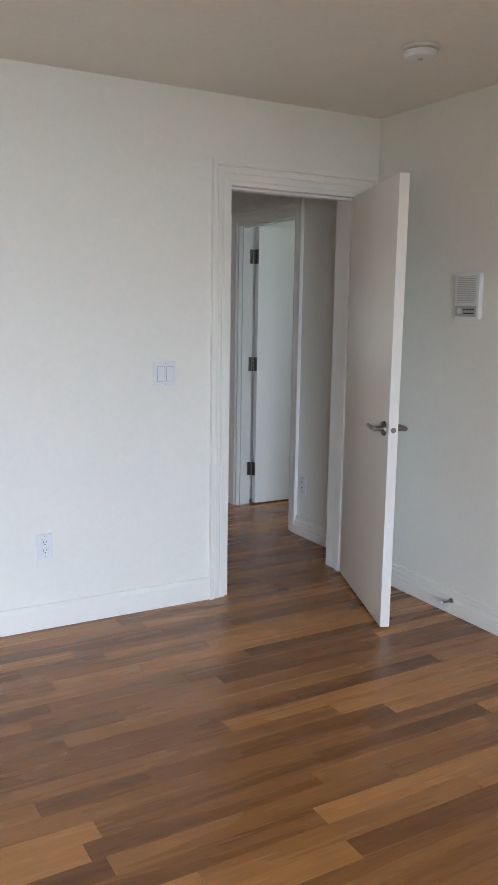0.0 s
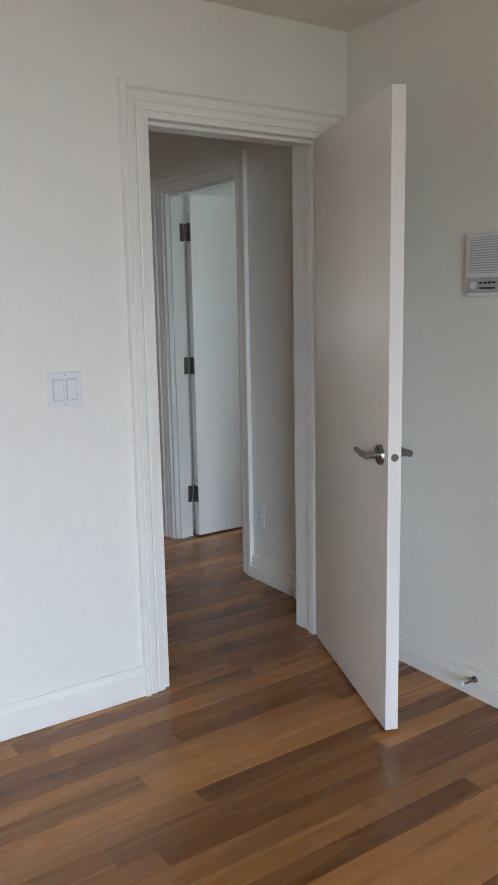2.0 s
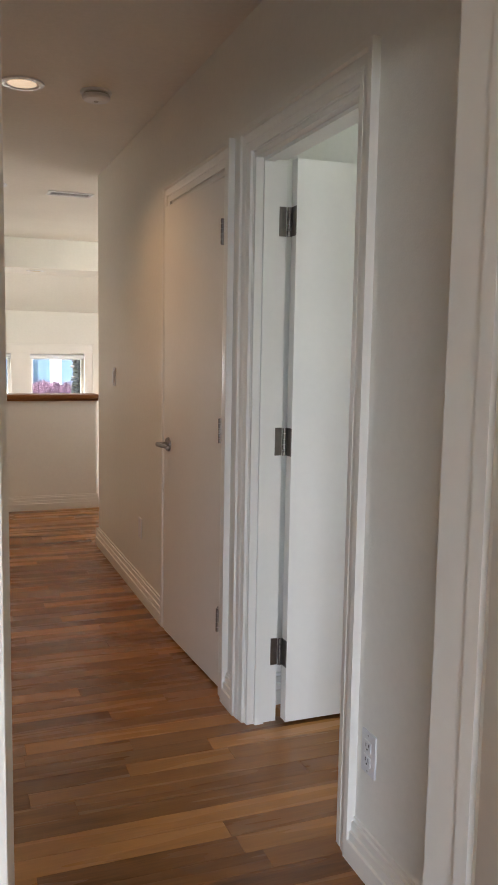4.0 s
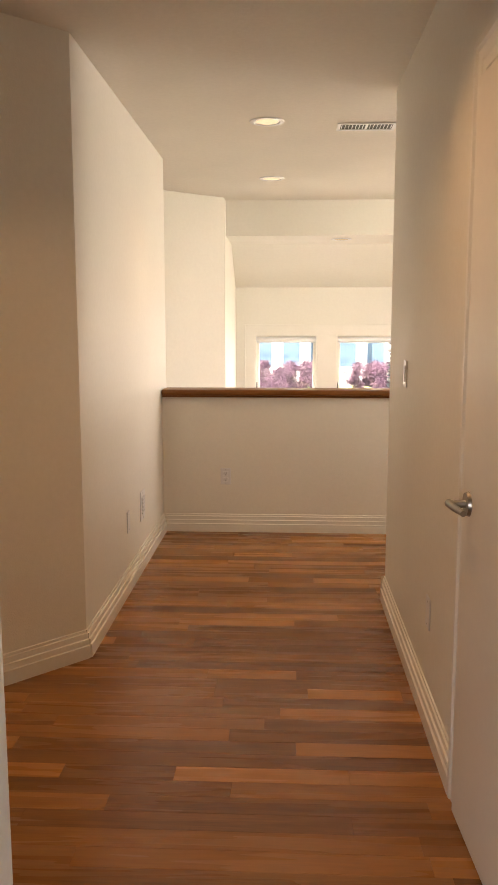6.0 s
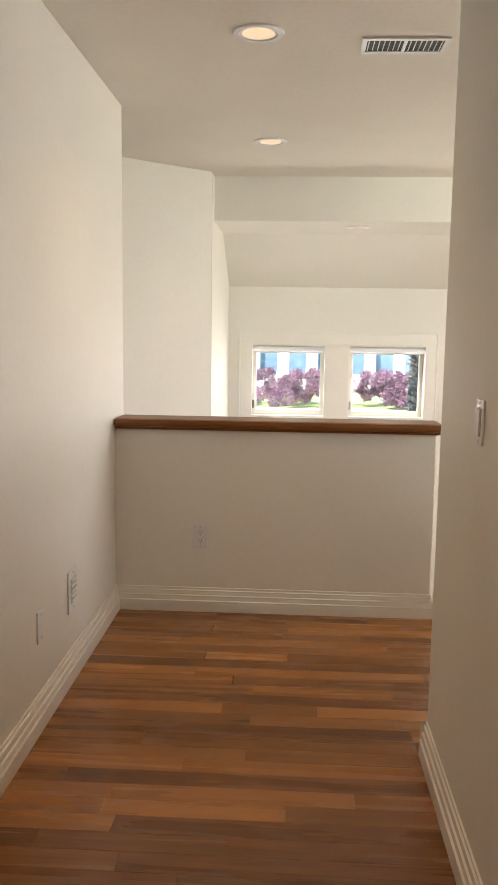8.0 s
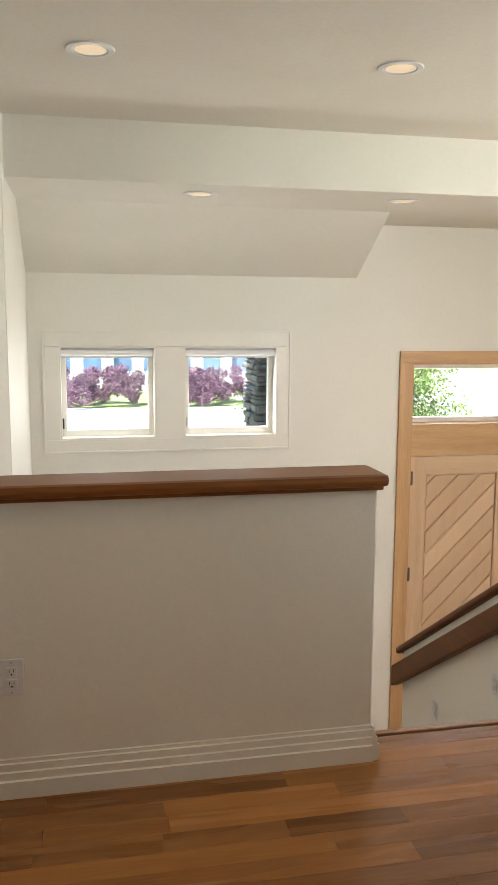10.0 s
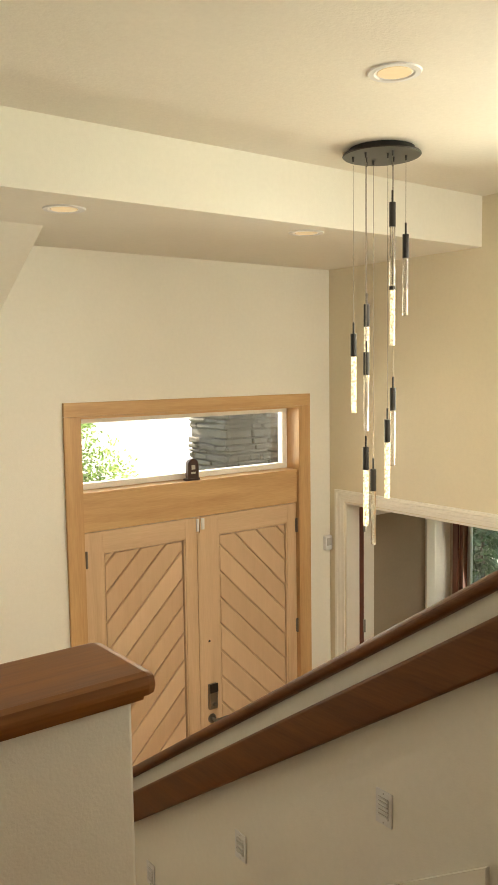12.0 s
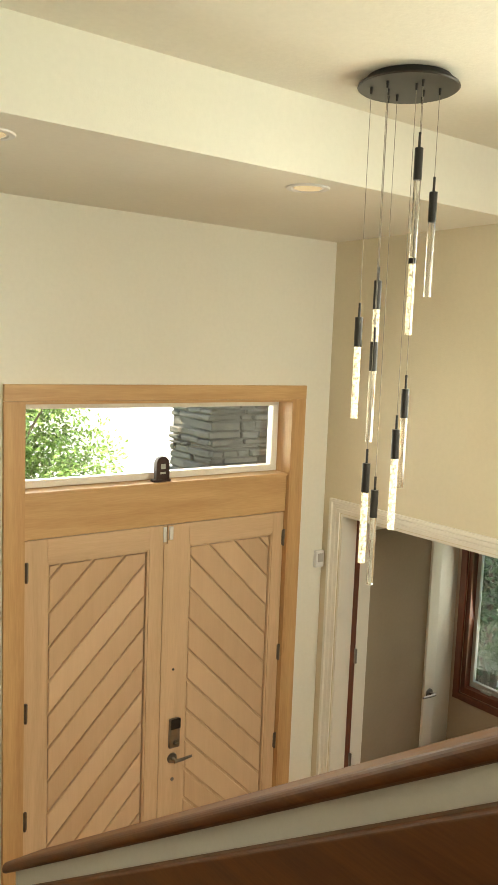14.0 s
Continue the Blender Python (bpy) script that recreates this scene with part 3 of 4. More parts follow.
# entry: frame, header board, transom and two leaves
EY = 10.665
ent = thing("trim_entry_door", "light fir casing round the double entry door", "door casing", kind="structure")
part("side_casing", boxed(2.511, 2.606, 10.626, 10.649, FZ, 1.19, bevel=0.003), FIRZ, ent)
part("side_casing", boxed(4.408, 4.508, 10.626, 10.649, FZ, 1.19, bevel=0.003), FIRZ, ent)
part("head_casing", boxed(2.511, 4.508, 10.624, 10.649, 1.191, 1.277, bevel=0.003), FIRX, ent)
part("side_jamb", boxed(2.606, 2.624, 10.628, 10.828, FZ, 1.19), FIRZ, ent)
part("side_jamb", boxed(4.396, 4.414, 10.628, 10.828, FZ, 1.19), FIRZ, ent)
part("head_jamb", boxed(2.624, 4.396, 10.628, 10.828, 1.174, 1.19), FIRX, ent)
part("header_board", boxed(2.626, 4.394, 10.656, 10.72, 0.455, 0.690, bevel=0.002), FIRX, ent)
part("transom_sill", boxed(2.626, 4.394, 10.645, 10.826, 0.691, 0.709, bevel=0.003), FIRX, ent)
based(ent, 3.51, 10.64, FZ)
tw = thing("window_transom", "wide transom window above the entry door", "window", kind="structure")
for a in ((2.626, 4.394, 0.711, 0.752), (2.626, 4.394, 1.137, 1.172), (2.626, 2.656, 0.753, 1.136), (4.350, 4.394, 0.753, 1.136)):
    part("window_frame", boxed(a[0], a[1], 10.765, 10.82, a[2], a[3], bevel=0.004), TRIM, tw, "cream window frame")
p = part("pane", boxed(2.657, 4.349, 10.79, 10.796, 0.753, 1.136), GLASS, tw)
p.visible_shadow = False
based(tw, 3.5, 10.79, 0.711)


def clip_half(poly, a, b, c):
    """The part of a convex loop where a*x + b*z <= c."""
    out = []
    for (x0, z0), (x1, z1) in zip(poly, poly[1:] + poly[:1]):
        d0, d1 = a * x0 + b * z0 - c, a * x1 + b * z1 - c
        if d0 <= 0:
            out.append((x0, z0))
        if d0 * d1 < 0:
            t = d0 / (d0 - d1)
            out.append((x0 + t * (x1 - x0), z0 + t * (z1 - z0)))
    return out


def entry_leaf(name, x0, x1, px0, px1, rise, label):
    """A leaf with stiles and rails round a panel of slanting boards; rise: +1 boards climb to the right, -1 to the left."""
    th = thing(name, label, "front door", "leaves of the double entry door", "structure")
    zt, zb, pt, pb = 0.449, FZ + 0.008, 0.314, FZ + 0.20
    y0, y1 = EY, EY + 0.045
    part("stile", boxed(x0, px0, y0, y1, zb, zt, bevel=0.002), LEAFZ, th)
    part("stile", boxed(px1, x1, y0, y1, zb, zt, bevel=0.002), LEAFZ, th)
    part("rail", boxed(px0, px1, y0, y1, pt, zt, bevel=0.002), LEAFX, th)
    part("rail", boxed(px0, px1, y0, y1, zb, pb, bevel=0.002), LEAFX, th)
    part("panel_back", boxed(px0, px1, y0 + 0.030, y1 + 0.012, pb, pt), LEAFZ, th)
    for q in ((px0, px0 + 0.012, pb, pt), (px1 - 0.012, px1, pb, pt)):
        part("panel_bead", boxed(q[0], q[1], y0 + 0.004, y0 + 0.0296, q[2], q[3], bevel=0.003), LEAFZ, th)
    part("panel_bead", boxed(px0 + 0.012, px1 - 0.012, y0 + 0.004, y0 + 0.0296, pt - 0.012, pt, bevel=0.003), LEAFX, th)
    e = 0.020  # a groove runs round the boards inside the bead
    rect = [(px0 + e, pb), (px1 - e, pb), (px1 - e, pt - e), (px0 + e, pt - e)]
    pitch, gap = 0.137, 0.012
    n = (-rise * 0.7071, 0.7071)
    vals = [n[0] * x + n[1] * z for x, z in rect]
    s = min(vals) - 0.07
    while s < max(vals):
        poly = clip_half(clip_half(rect, -n[0], -n[1], -(s + gap / 2)), n[0], n[1], s + pitch - gap / 2)
        if len(poly) > 2:
            bm = bmesh.new()
            back = [bm.verts.new((x, y0 + 0.0298, z)) for x, z in poly]
            cx, cz = sum(v[0] for v in poly) / len(poly), sum(v[1] for v in poly) / len(poly)
            mid = [bm.verts.new((x, y0 + 0.016, z)) for x, z in poly]
            inner = poly
            top = [bm.verts.new((x + (cx - x) * 0.02 + n[0] * (0.005 if n[0] * (cx - x) + n[1] * (cz - z) > 0 else -0.005), y0 + 0.012,
                                 z + (cz - z) * 0.02 + n[1] * (0.005 if n[0] * (cx - x) + n[1] * (cz - z) > 0 else -0.005))) for x, z in inner]
            bm.faces.new(back)
            bm.faces.new(top)
            k = len(poly)
            for lo, hi in ((back, mid), (mid, top)):
                for j in range(k):
                    bm.faces.new((lo[j], lo[(j + 1) % k], hi[(j + 1) % k], hi[j]))
            part("board", bm, FIRB, th)
        s += pitch
    hx = x0 + 0.017 if rise > 0 else x1 + 0.001
    for z in (0.28, -0.50, -1.12, -1.80):
        bm = bmesh.new()
        rod(bm, (hx, y0 - 0.008, z - 0.055), (hx, y0 - 0.008, z + 0.055), 0.008, seg=10)
        box(bm, hx - 0.012, hx + 0.012, y0 - 0.006, y0 - 0.001, z - 0.05, z + 0.05)
        part("hinge", bm, DARKMETAL, th, "dark metal butt hinge")
    return th


dl = entry_leaf("door_entry_left", 2.628, 3.506, 2.764, 3.392, 1, "light fir entry door leaf with slanting boards, closed")
dr = entry_leaf("door_entry_right", 3.512, 4.392, 3.665, 4.305, -1, "light fir entry door leaf with smart lock, closed")
part("flush_bolt", boxed(3.480, 3.500, EY - 0.010, EY, 0.35, 0.44, bevel=0.003), PLASTIC, dl, "small white surface bolt")
part("flush_bolt", boxed(3.520, 3.545, EY - 0.012, EY, 0.36, 0.44, bevel=0.003), PLASTIC, dr, "small white surface bolt")
part("meeting_strip", boxed(3.484, 3.5115, EY - 0.009, EY - 0.001, FZ + 0.01, 0.34, bevel=0.003), LEAFZ, dl)
lk = part("smart_lock", boxed(3.552, 3.622, EY - 0.028, EY, -0.945, -0.76, bevel=0.008), METAL, dr, "nickel lock body with black keypad top")
part("keypad", boxed(3.553, 3.621, EY - 0.034, EY - 0.0285, -0.822, -0.757, bevel=0.004), BLACK, lk, "glossy black keypad")
bm = bmesh.new()
rod(bm, (3.590, EY - 0.028, -0.91), (3.590, EY - 0.042, -0.91), 0.018, 0.016, 20)
box(bm, 3.575, 3.605, EY - 0.052, EY - 0.042, -0.915, -0.905, bevel=0.002)
part("thumb_turn", bm, METAL, lk)
lever(dr, 3.585, EY, -1.02, (0, -1, 0), (1, 0, 0))
bm = bmesh.new()
rod(bm, (3.590, EY - 0.003, -1.16), (3.590, EY, -1.16), 0.012, seg=16)
part("key_plate", bm, METAL, dr)
bm = bmesh.new()
rod(bm, (3.575, EY - 0.004, -0.45), (3.575, EY, -0.45), 0.008, seg=12)
part("peephole", bm, BLACK, dr)
based(dl, 3.07, 10.68, FZ)
based(dr, 3.95, 10.68, FZ)

# glazed door of the side room off the foyer, standing open
gd = thing("door_den", "cream door with a smoked glass panel standing open", "glass door", kind="structure")
GX0, GX1, GY = 4.885, 5.735, 10.43
part("stile", boxed(GX0, GX0 + 0.11, GY, GY + 0.044, FZ + 0.01, 0.42, bevel=0.003), DOORP, gd)
part("stile", boxed(GX1 - 0.11, GX1, GY, GY + 0.044, FZ + 0.01, 0.42, bevel=0.003), DOORP, gd)
part("rail", boxed(GX0 + 0.11, GX1 - 0.11, GY, GY + 0.044, 0.31, 0.42, bevel=0.003), DOORP, gd)
part("rail", boxed(GX0 + 0.11, GX1 - 0.11, GY, GY + 0.044, FZ + 0.01, FZ + 0.25, bevel=0.003), DOORP, gd)
part("glass_panel", boxed(GX0 + 0.11, GX1 - 0.11, GY + 0.018, GY + 0.026, FZ + 0.25, 0.31), SMOKED, gd, "smoked grey glass")
lever(gd, GX1 - 0.055, GY, -1.0, (0, -1, 0), (-1, 0, 0))
for z in (0.25, -0.55, -1.3):
    bm = boxed(4.874, 4.884, 10.42, 10.475, z - 0.05, z + 0.05)
    rod(bm, (4.879, 10.418, z - 0.05), (4.879, 10.418, z + 0.05), 0.008, seg=10)
    part("hinge", bm, METAL, gd)
part("edge_strip", boxed(4.872, 4.884, 10.432, 10.476, FZ, 0.42), REDWOOD, gd, "red-brown stained door edge")
based(gd, 5.3, 10.45, FZ)

# ---- windows ----
WCAS = [(0.0, 0), (0.0, 0.012), (0.078, 0.014), (0.082, 0.022), (0.096, 0.022), (0.096, 0)]
wc = thing("trim_front_windows", "cream painted casing round the pair of small windows", "window casing", kind="structure")
for a in ((-0.135, -0.037, 0.645, 1.31), (0.645, 0.850, 0.645, 1.31), (1.548, 1.633, 0.645, 1.31), (-0.135, 1.633, 1.311, 1.408), (-0.135, 1.633, 0.562, 0.644)):
    part("casing_board", boxed(a[0], a[1], 10.634, 10.649, a[2], a[3], bevel=0.002), TRIM, wc)
for a in ((-0.150, -0.135, 0.547, 1.423), (1.633, 1.648, 0.547, 1.423), (-0.135, 1.633, 1.408, 1.423), (-0.135, 1.633, 0.547, 0.562)):
    part("back_band", boxed(a[0], a[1], 10.627, 10.649, a[2], a[3], bevel=0.003), TRIM, wc)
based(wc, 0.75, 10.64, 0.56)


def small_window(name, x0, x1):
    th = thing(name, "small square window with raised roller shade", "window", kind="structure")
    z0, z1 = 0.645, 1.31
    for a in ((x0, x0 + 0.012, z0, z1), (x1 - 0.012, x1, z0, z1), (x0 + 0.012, x1 - 0.012, z0, z0 + 0.012), (x0 + 0.012, x1 - 0.012, z1 - 0.012, z1)):
        part("window_reveal", boxed(a[0], a[1], 10.636, 10.828, a[2], a[3]), TRIM, th)
    for a in ((x0 + 0.012, x0 + 0.047, z0 + 0.012, z1 - 0.012), (x1 - 0.047, x1 - 0.012, z0 + 0.012, z1 - 0.012),
              (x0 + 0.047, x1 - 0.047, z0 + 0.012, z0 + 0.058), (x0 + 0.047, x1 - 0.047, z1 - 0.05, z1 - 0.012)):
        part("window_frame", boxed(a[0], a[1], 10.75, 10.805, a[2], a[3], bevel=0.004), TRIM, th)
    p = part("pane", boxed(x0 + 0.047, x1 - 0.047, 10.775, 10.781, z0 + 0.058, z1 - 0.05), GLASS, th)
    p.visible_shadow = False
    part("latch", boxed(x0 + 0.014, x0 + 0.026, 10.725, 10.749, z0 + 0.07, z0 + 0.145, bevel=0.002), BLACK, th, "small dark window latch")
    based(th, (x0 + x1) / 2, 10.73, z0)
    sh = thing("roller_shade", "rolled-up white fabric roller shade in the window head", "roller shade", "shades of the small windows")
    bm = bmesh.new()
    rod(bm, (x0 + 0.016, 10.7, z1 - 0.045), (x1 - 0.016, 10.7, z1 - 0.045), 0.026, seg=24)
    part("roll", bm, PLASTIC, sh)
    part("hem_bar", boxed(x0 + 0.02, x1 - 0.02, 10.722, 10.73, z1 - 0.085, z1 - 0.04, bevel=0.002), PLASTIC, sh)
    for q in (x0 + 0.012, x1 - 0.016):
        part("bracket", boxed(q, q + 0.004, 10.67, 10.73, z1 - 0.08, z1 - 0.012), PLASTIC, sh)
    based(sh, (x0 + x1) / 2, 10.7, z1 - 0.012)


small_window("window_1", -0.037, 0.645)
small_window("window_2", 0.850, 1.548)

wd = thing("window_den", "red-brown framed casement window with shrubs outside", "window", kind="structure")
for a in ((9.957, 10.014, -1.215, 0.36), (10.55, 10.605, -1.215, 0.36), (10.014, 10.55, -1.215, -1.16), (10.014, 10.55, 0.30, 0.36)):
    part("window_trim", boxed(6.178, 6.199, a[0], a[1], a[2], a[3], bevel=0.003), REDWOOD, wd)
for a in ((10.014, 10.057, -1.16, 0.30), (10.51, 10.55, -1.16, 0.30), (10.057, 10.51, -1.16, -1.11), (10.057, 10.51, 0.25, 0.30)):
    part("window_frame", boxed(6.205, 6.33, a[0], a[1], a[2], a[3]), REDWOOD, wd)
for a in ((10.057, 10.09, -1.11, 0.25), (10.478, 10.51, -1.11, 0.25), (10.09, 10.478, -1.11, -1.065), (10.09, 10.478, 0.21, 0.25)):
    part("sash", boxed(6.265, 6.30, a[0], a[1], a[2], a[3], bevel=0.003), GREYP, wd, "pale grey inner sash")
p = part("pane", boxed(6.28, 6.286, 10.09, 10.478, -1.065, 0.21), GLASS, wd)
p.visible_shadow = False
part("crank", boxed(6.235, 6.262, 10.288, 10.38, -1.108, -1.085, bevel=0.004), GREYP, wd, "grey crank handle")
based(wd, 6.25, 10.288, -1.16)
for nm, axis, hole, at in (("window_bedroom", "y", (-4.25, -1.55, 0.60, 2.1), -5.26), ("window_side_room", "x", (1.5, 2.9, 0.85, 2.15), 4.04),
                           ("window_landing", "y", (2.55, 4.55, 0.95, 2.25), 5.78), ("window_stair", "x", (7.25, 8.65, 0.98, 2.3), 4.80)):
    th = thing(nm, "white framed window", "window", kind="structure")
    a0, a1, z0, z1 = hole
    for p, q, r, s in ((a0, a0 + 0.05, z0, z1), (a1 - 0.05, a1, z0, z1), (a0 + 0.05, a1 - 0.05, z0, z0 + 0.05), (a0 + 0.05, a1 - 0.05, z1 - 0.05, z1)):
        part("window_frame", boxed(p, q, at - 0.03, at + 0.03, r, s) if axis == "y" else boxed(at - 0.03, at + 0.03, p, q, r, s), TRIM, th)
    pn = part("pane", boxed(a0 + 0.05, a1 - 0.05, at - 0.003, at + 0.003, z0 + 0.05, z1 - 0.05) if axis == "y" else boxed(at - 0.003, at + 0.003, a0 + 0.05, a1 - 0.05, z0 + 0.05, z1 - 0.05), GLASS, th)
    pn.visible_shadow = False
# ---- fixtures ----


def wall_plate(name, label, category, face, group=""):
    """A wall plate facing -y, about 70 x 115 mm; face: 'outlet', 'rocker', 'double', 'blank', 'louvre' or 'vent'."""
    th = thing(name, label, category, group)
    w = 0.058 if face == "double" else 0.0355
    part("plate", boxed(-w, w, -0.006, 0.0, -0.0575, 0.0575, bevel=0.003), PLASTIC, th)
    if face == "outlet":
        for z in (-0.0195, 0.0195):
            r = part("receptacle", boxed(-0.0165, 0.0165, -0.009, -0.0055, z - 0.0145, z + 0.0145, bevel=0.003), PLASTIC, th)
            bm = boxed(-0.0075, -0.0055, -0.0095, -0.0085, z - 0.002, z + 0.008)
            box(bm, 0.0055, 0.0075, -0.0095, -0.0085, z - 0.001, z + 0.008)
            rod(bm, (0, -0.0095, z - 0.008), (0, -0.0085, z - 0.008), 0.0028, seg=10)
            part("slots", bm, SLOT, r)
    elif face in ("rocker", "double"):
        for x in ((-0.023, 0.023) if face == "double" else (0,)):
            part("rocker_frame", boxed(x - 0.0185, x + 0.0185, -0.0075, -0.0055, -0.0355, 0.0355), GREYP, th, "thin grey shadow gap")
            part("rocker", boxed(x - 0.0168, x + 0.0168, -0.0115, -0.007, -0.0335, 0.0335, bevel=0.002), PLASTIC, th)
    elif face in ("louvre", "vent"):
        part("recess", boxed(-0.022, 0.022, -0.0068, -0.0058, -0.035, 0.035), GREYP, th, "grey light opening")
        for k in range(5):
            part("louvre", boxed(-0.021, 0.021, -0.013, -0.0062, -0.031 + 0.0145 * k, -0.025 + 0.0145 * k, m=None), PLASTIC, th)
    for z in (-0.048, 0.048) if face != "blank" else (-0.041, 0.041):
        bm = bmesh.new()
        rod(bm, (0, -0.0072, z), (0, -0.0058, z), 0.003, seg=8)
        part("screw", bm, GREYP, th)
    return th


OUT, STEP = "wall outlets", "step lights down the stairs"
o = wall_plate("wall_outlet", "white duplex wall outlet", "outlet", "outlet", OUT)
o.matrix_basis = pose(-1.065, 1.2345, 0.386)
copy_thing(o, pose(-0.097, 7.1995, 0.387))
copy_thing(o, pose(0.8295, 2.0, 0.335, 0, 0, 270))
sw = wall_plate("light_switch", "white double rocker switch beside the door casing", "light switch", "double")
sw.matrix_basis = pose(-0.476, 1.2345, 1.146)
sw2 = wall_plate("light_switch", "white rocker switch on the hall wall", "light switch", "rocker")
sw2.matrix_basis = pose(0.8295, 5.29, 1.197, 0, 0, 270)
bl = wall_plate("blank_plate", "blank white wall plate above the baseboard", "wall plate", "blank")
bl.matrix_basis = pose(-0.5295, 5.962, 0.365, 0, 0, 90)
copy_thing(bl, pose(0.8295, 4.575, 0.385, 0, 0, 270))
vt = wall_plate("vent_plate", "white louvred wall plate above the baseboard", "wall plate", "vent")
vt.matrix_basis = pose(-0.5295, 6.386, 0.362, 0, 0, 90) @ Matrix.Diagonal((1.9, 1, 1.5, 1))
sl = wall_plate("step_light", "white louvred step light in the stair wall", "step light", "louvre", STEP)
sl.matrix_basis = pose(2.2695, 7.76, 0.06, 0, 0, 270)
copy_thing(sl, pose(2.2695, 8.544, -0.45, 0, 0, 270))
copy_thing(sl, pose(2.2695, 9.28, -0.948, 0, 0, 270))

# intercom, facing -x on the bedroom wall
ic = thing("intercom", "white wall intercom with speaker slots and buttons", "intercom")
part("case", boxed(-0.028, 0.0, -0.078, 0.078, -0.104, 0.104, bevel=0.008), PLASTIC, ic)
part("grille_back", boxed(-0.030, -0.0275, -0.058, 0.058, -0.028, 0.088), GREYP, ic, "grey speaker recess")
for k in range(14):
    part("grille_slat", boxed(-0.0335, -0.0298, -0.056, 0.056, -0.026 + 0.0082 * k, -0.0218 + 0.0082 * k), PLASTIC, ic)
part("control_panel", boxed(-0.031, -0.0275, -0.066, 0.066, -0.092, -0.042, bevel=0.002), GREYP, ic, "pale grey control panel")
bm = bmesh.new()
rod(bm, (-0.031, 0.036, -0.067), (-0.035, 0.036, -0.067), 0.013, seg=20)
part("dial", bm, PLASTIC, ic)
for k in range(4):
    part("button", boxed(-0.034, -0.0305, -0.054 + 0.018 * k, -0.042 + 0.018 * k, -0.063, -0.056, bevel=0.001), SLOT, ic, "small dark button")
part("print_bar", boxed(-0.0315, -0.0308, -0.054, 0.012, -0.080, -0.074), SLOT, ic, "dark line of small print")
ic.matrix_basis = pose(0.7395, 0.52, 1.525)

# spring door stop on the bedroom baseboard
ds = thing("door_stop", "metal rod door stop screwed into the baseboard", "door stop")
bm = bmesh.new()
rod(bm, (0, 0, 0), (-0.006, 0, 0), 0.013, 0.011)
part("base", bm, METAL, ds)
bm = bmesh.new()
rod(bm, (-0.006, 0, 0), (-0.062, 0, 0), 0.0048)
part("shaft", bm, METAL, ds)
bm = bmesh.new()
rod(bm, (-0.062, 0, 0), (-0.076, 0, 0), 0.0075)
part("tip", bm, PLASTIC, ds, "white rubber tip")
ds.matrix_basis = pose(0.721, 0.51, 0.066)

# smoke detectors
sd = thing("smoke_detector", "round white smoke detector on the ceiling", "smoke detector", "smoke detectors")
part("base", lathe([(0.0, 0.0), (0.068, 0.0), (0.070, -0.004), (0.070, -0.012), (0.0, -0.012)]), PLASTIC, sd, smooth=False)
part("vent_ring", lathe([(0.0, -0.012), (0.056, -0.012), (0.056, -0.02), (0.0, -0.02)]), GREYP, sd, "grey vent slots")
part("cover", lathe([(0.0, -0.02), (0.064, -0.02), (0.063, -0.032), (0.055, -0.040), (0.03, -0.043), (0.0, -0.043)]), PLASTIC, sd)
part("test_button", lathe([(0.0, -0.043), (0.011, -0.043), (0.010, -0.046), (0.0, -0.046)]), GREYP, sd)
sd.matrix_basis = pose(0.125, 0.23, CB - 0.001)
copy_thing(sd, pose(0.495, 4.05, CH + 0.001))

# recessed lights
rl = thing("recessed_light", "round white recessed ceiling light, warm and lit", "recessed light", "recessed ceiling lights")
part("trim_ring", lathe([(0.066, -0.002), (0.074, -0.007), (0.094, -0.006), (0.098, 0.0), (0.066, 0.0)]), PLASTIC, rl)
part("baffle", lathe([(0.0655, -0.003), (0.0655, 0.0005), (0.071, 0.0005), (0.071, -0.003)]), PLASTIC, rl)
part("lens", lathe([(0.0, -0.0045), (0.060, -0.0045), (0.0650, -0.002), (0.0650, 0.0), (0.0, 0.0)]), BULB, rl, "glowing warm lens")
for n, (x, y, z) in enumerate(DOWNLIGHTS):
    if n == 0:
        rl.matrix_basis = pose(x, y, z + 0.001)
    else:
        copy_thing(rl, pose(x, y, z + (0.001 if z > 2.3 else -0.001)))


def register(name, x, y, w, d, slats, label, turn=0):
    th = thing(name, label, "air vent")
    for a in ((-w, w, -d, -d + 0.018), (-w, w, d - 0.018, d), (-w, -w + 0.018, -d + 0.018, d - 0.018), (w - 0.018, w, -d + 0.018, d - 0.018), (-0.006, 0.006, -d + 0.018, d - 0.018)):
        part("frame", boxed(a[0], a[1], a[2], a[3], -0.007, 0.0), PLASTIC, th)
    part("duct", boxed(-w + 0.018, w - 0.018, -d + 0.018, d - 0.018, -0.0015, 0.0), SLOT, th, "dark duct opening")
    for k in range(slats):
        xx = -w + 0.026 + (2 * w - 0.052) * k / (slats - 1)
        if abs(xx) > 0.012:
            part("slat", boxed(xx - 0.0014, xx + 0.0014, -d + 0.018, d - 0.018, -0.006, -0.0016, m=None), PLASTIC, th)
    th.matrix_basis = pose(x, y, CH + 0.001, 0, 0, turn)
    return th


register("ceiling_vent", 0.755, 6.57, 0.165, 0.082, 15, "white slatted ceiling vent with dark openings")
register("ceiling_vent", -0.422, 4.18, 0.19, 0.085, 13, "white slatted ceiling vent above the hall", 90)

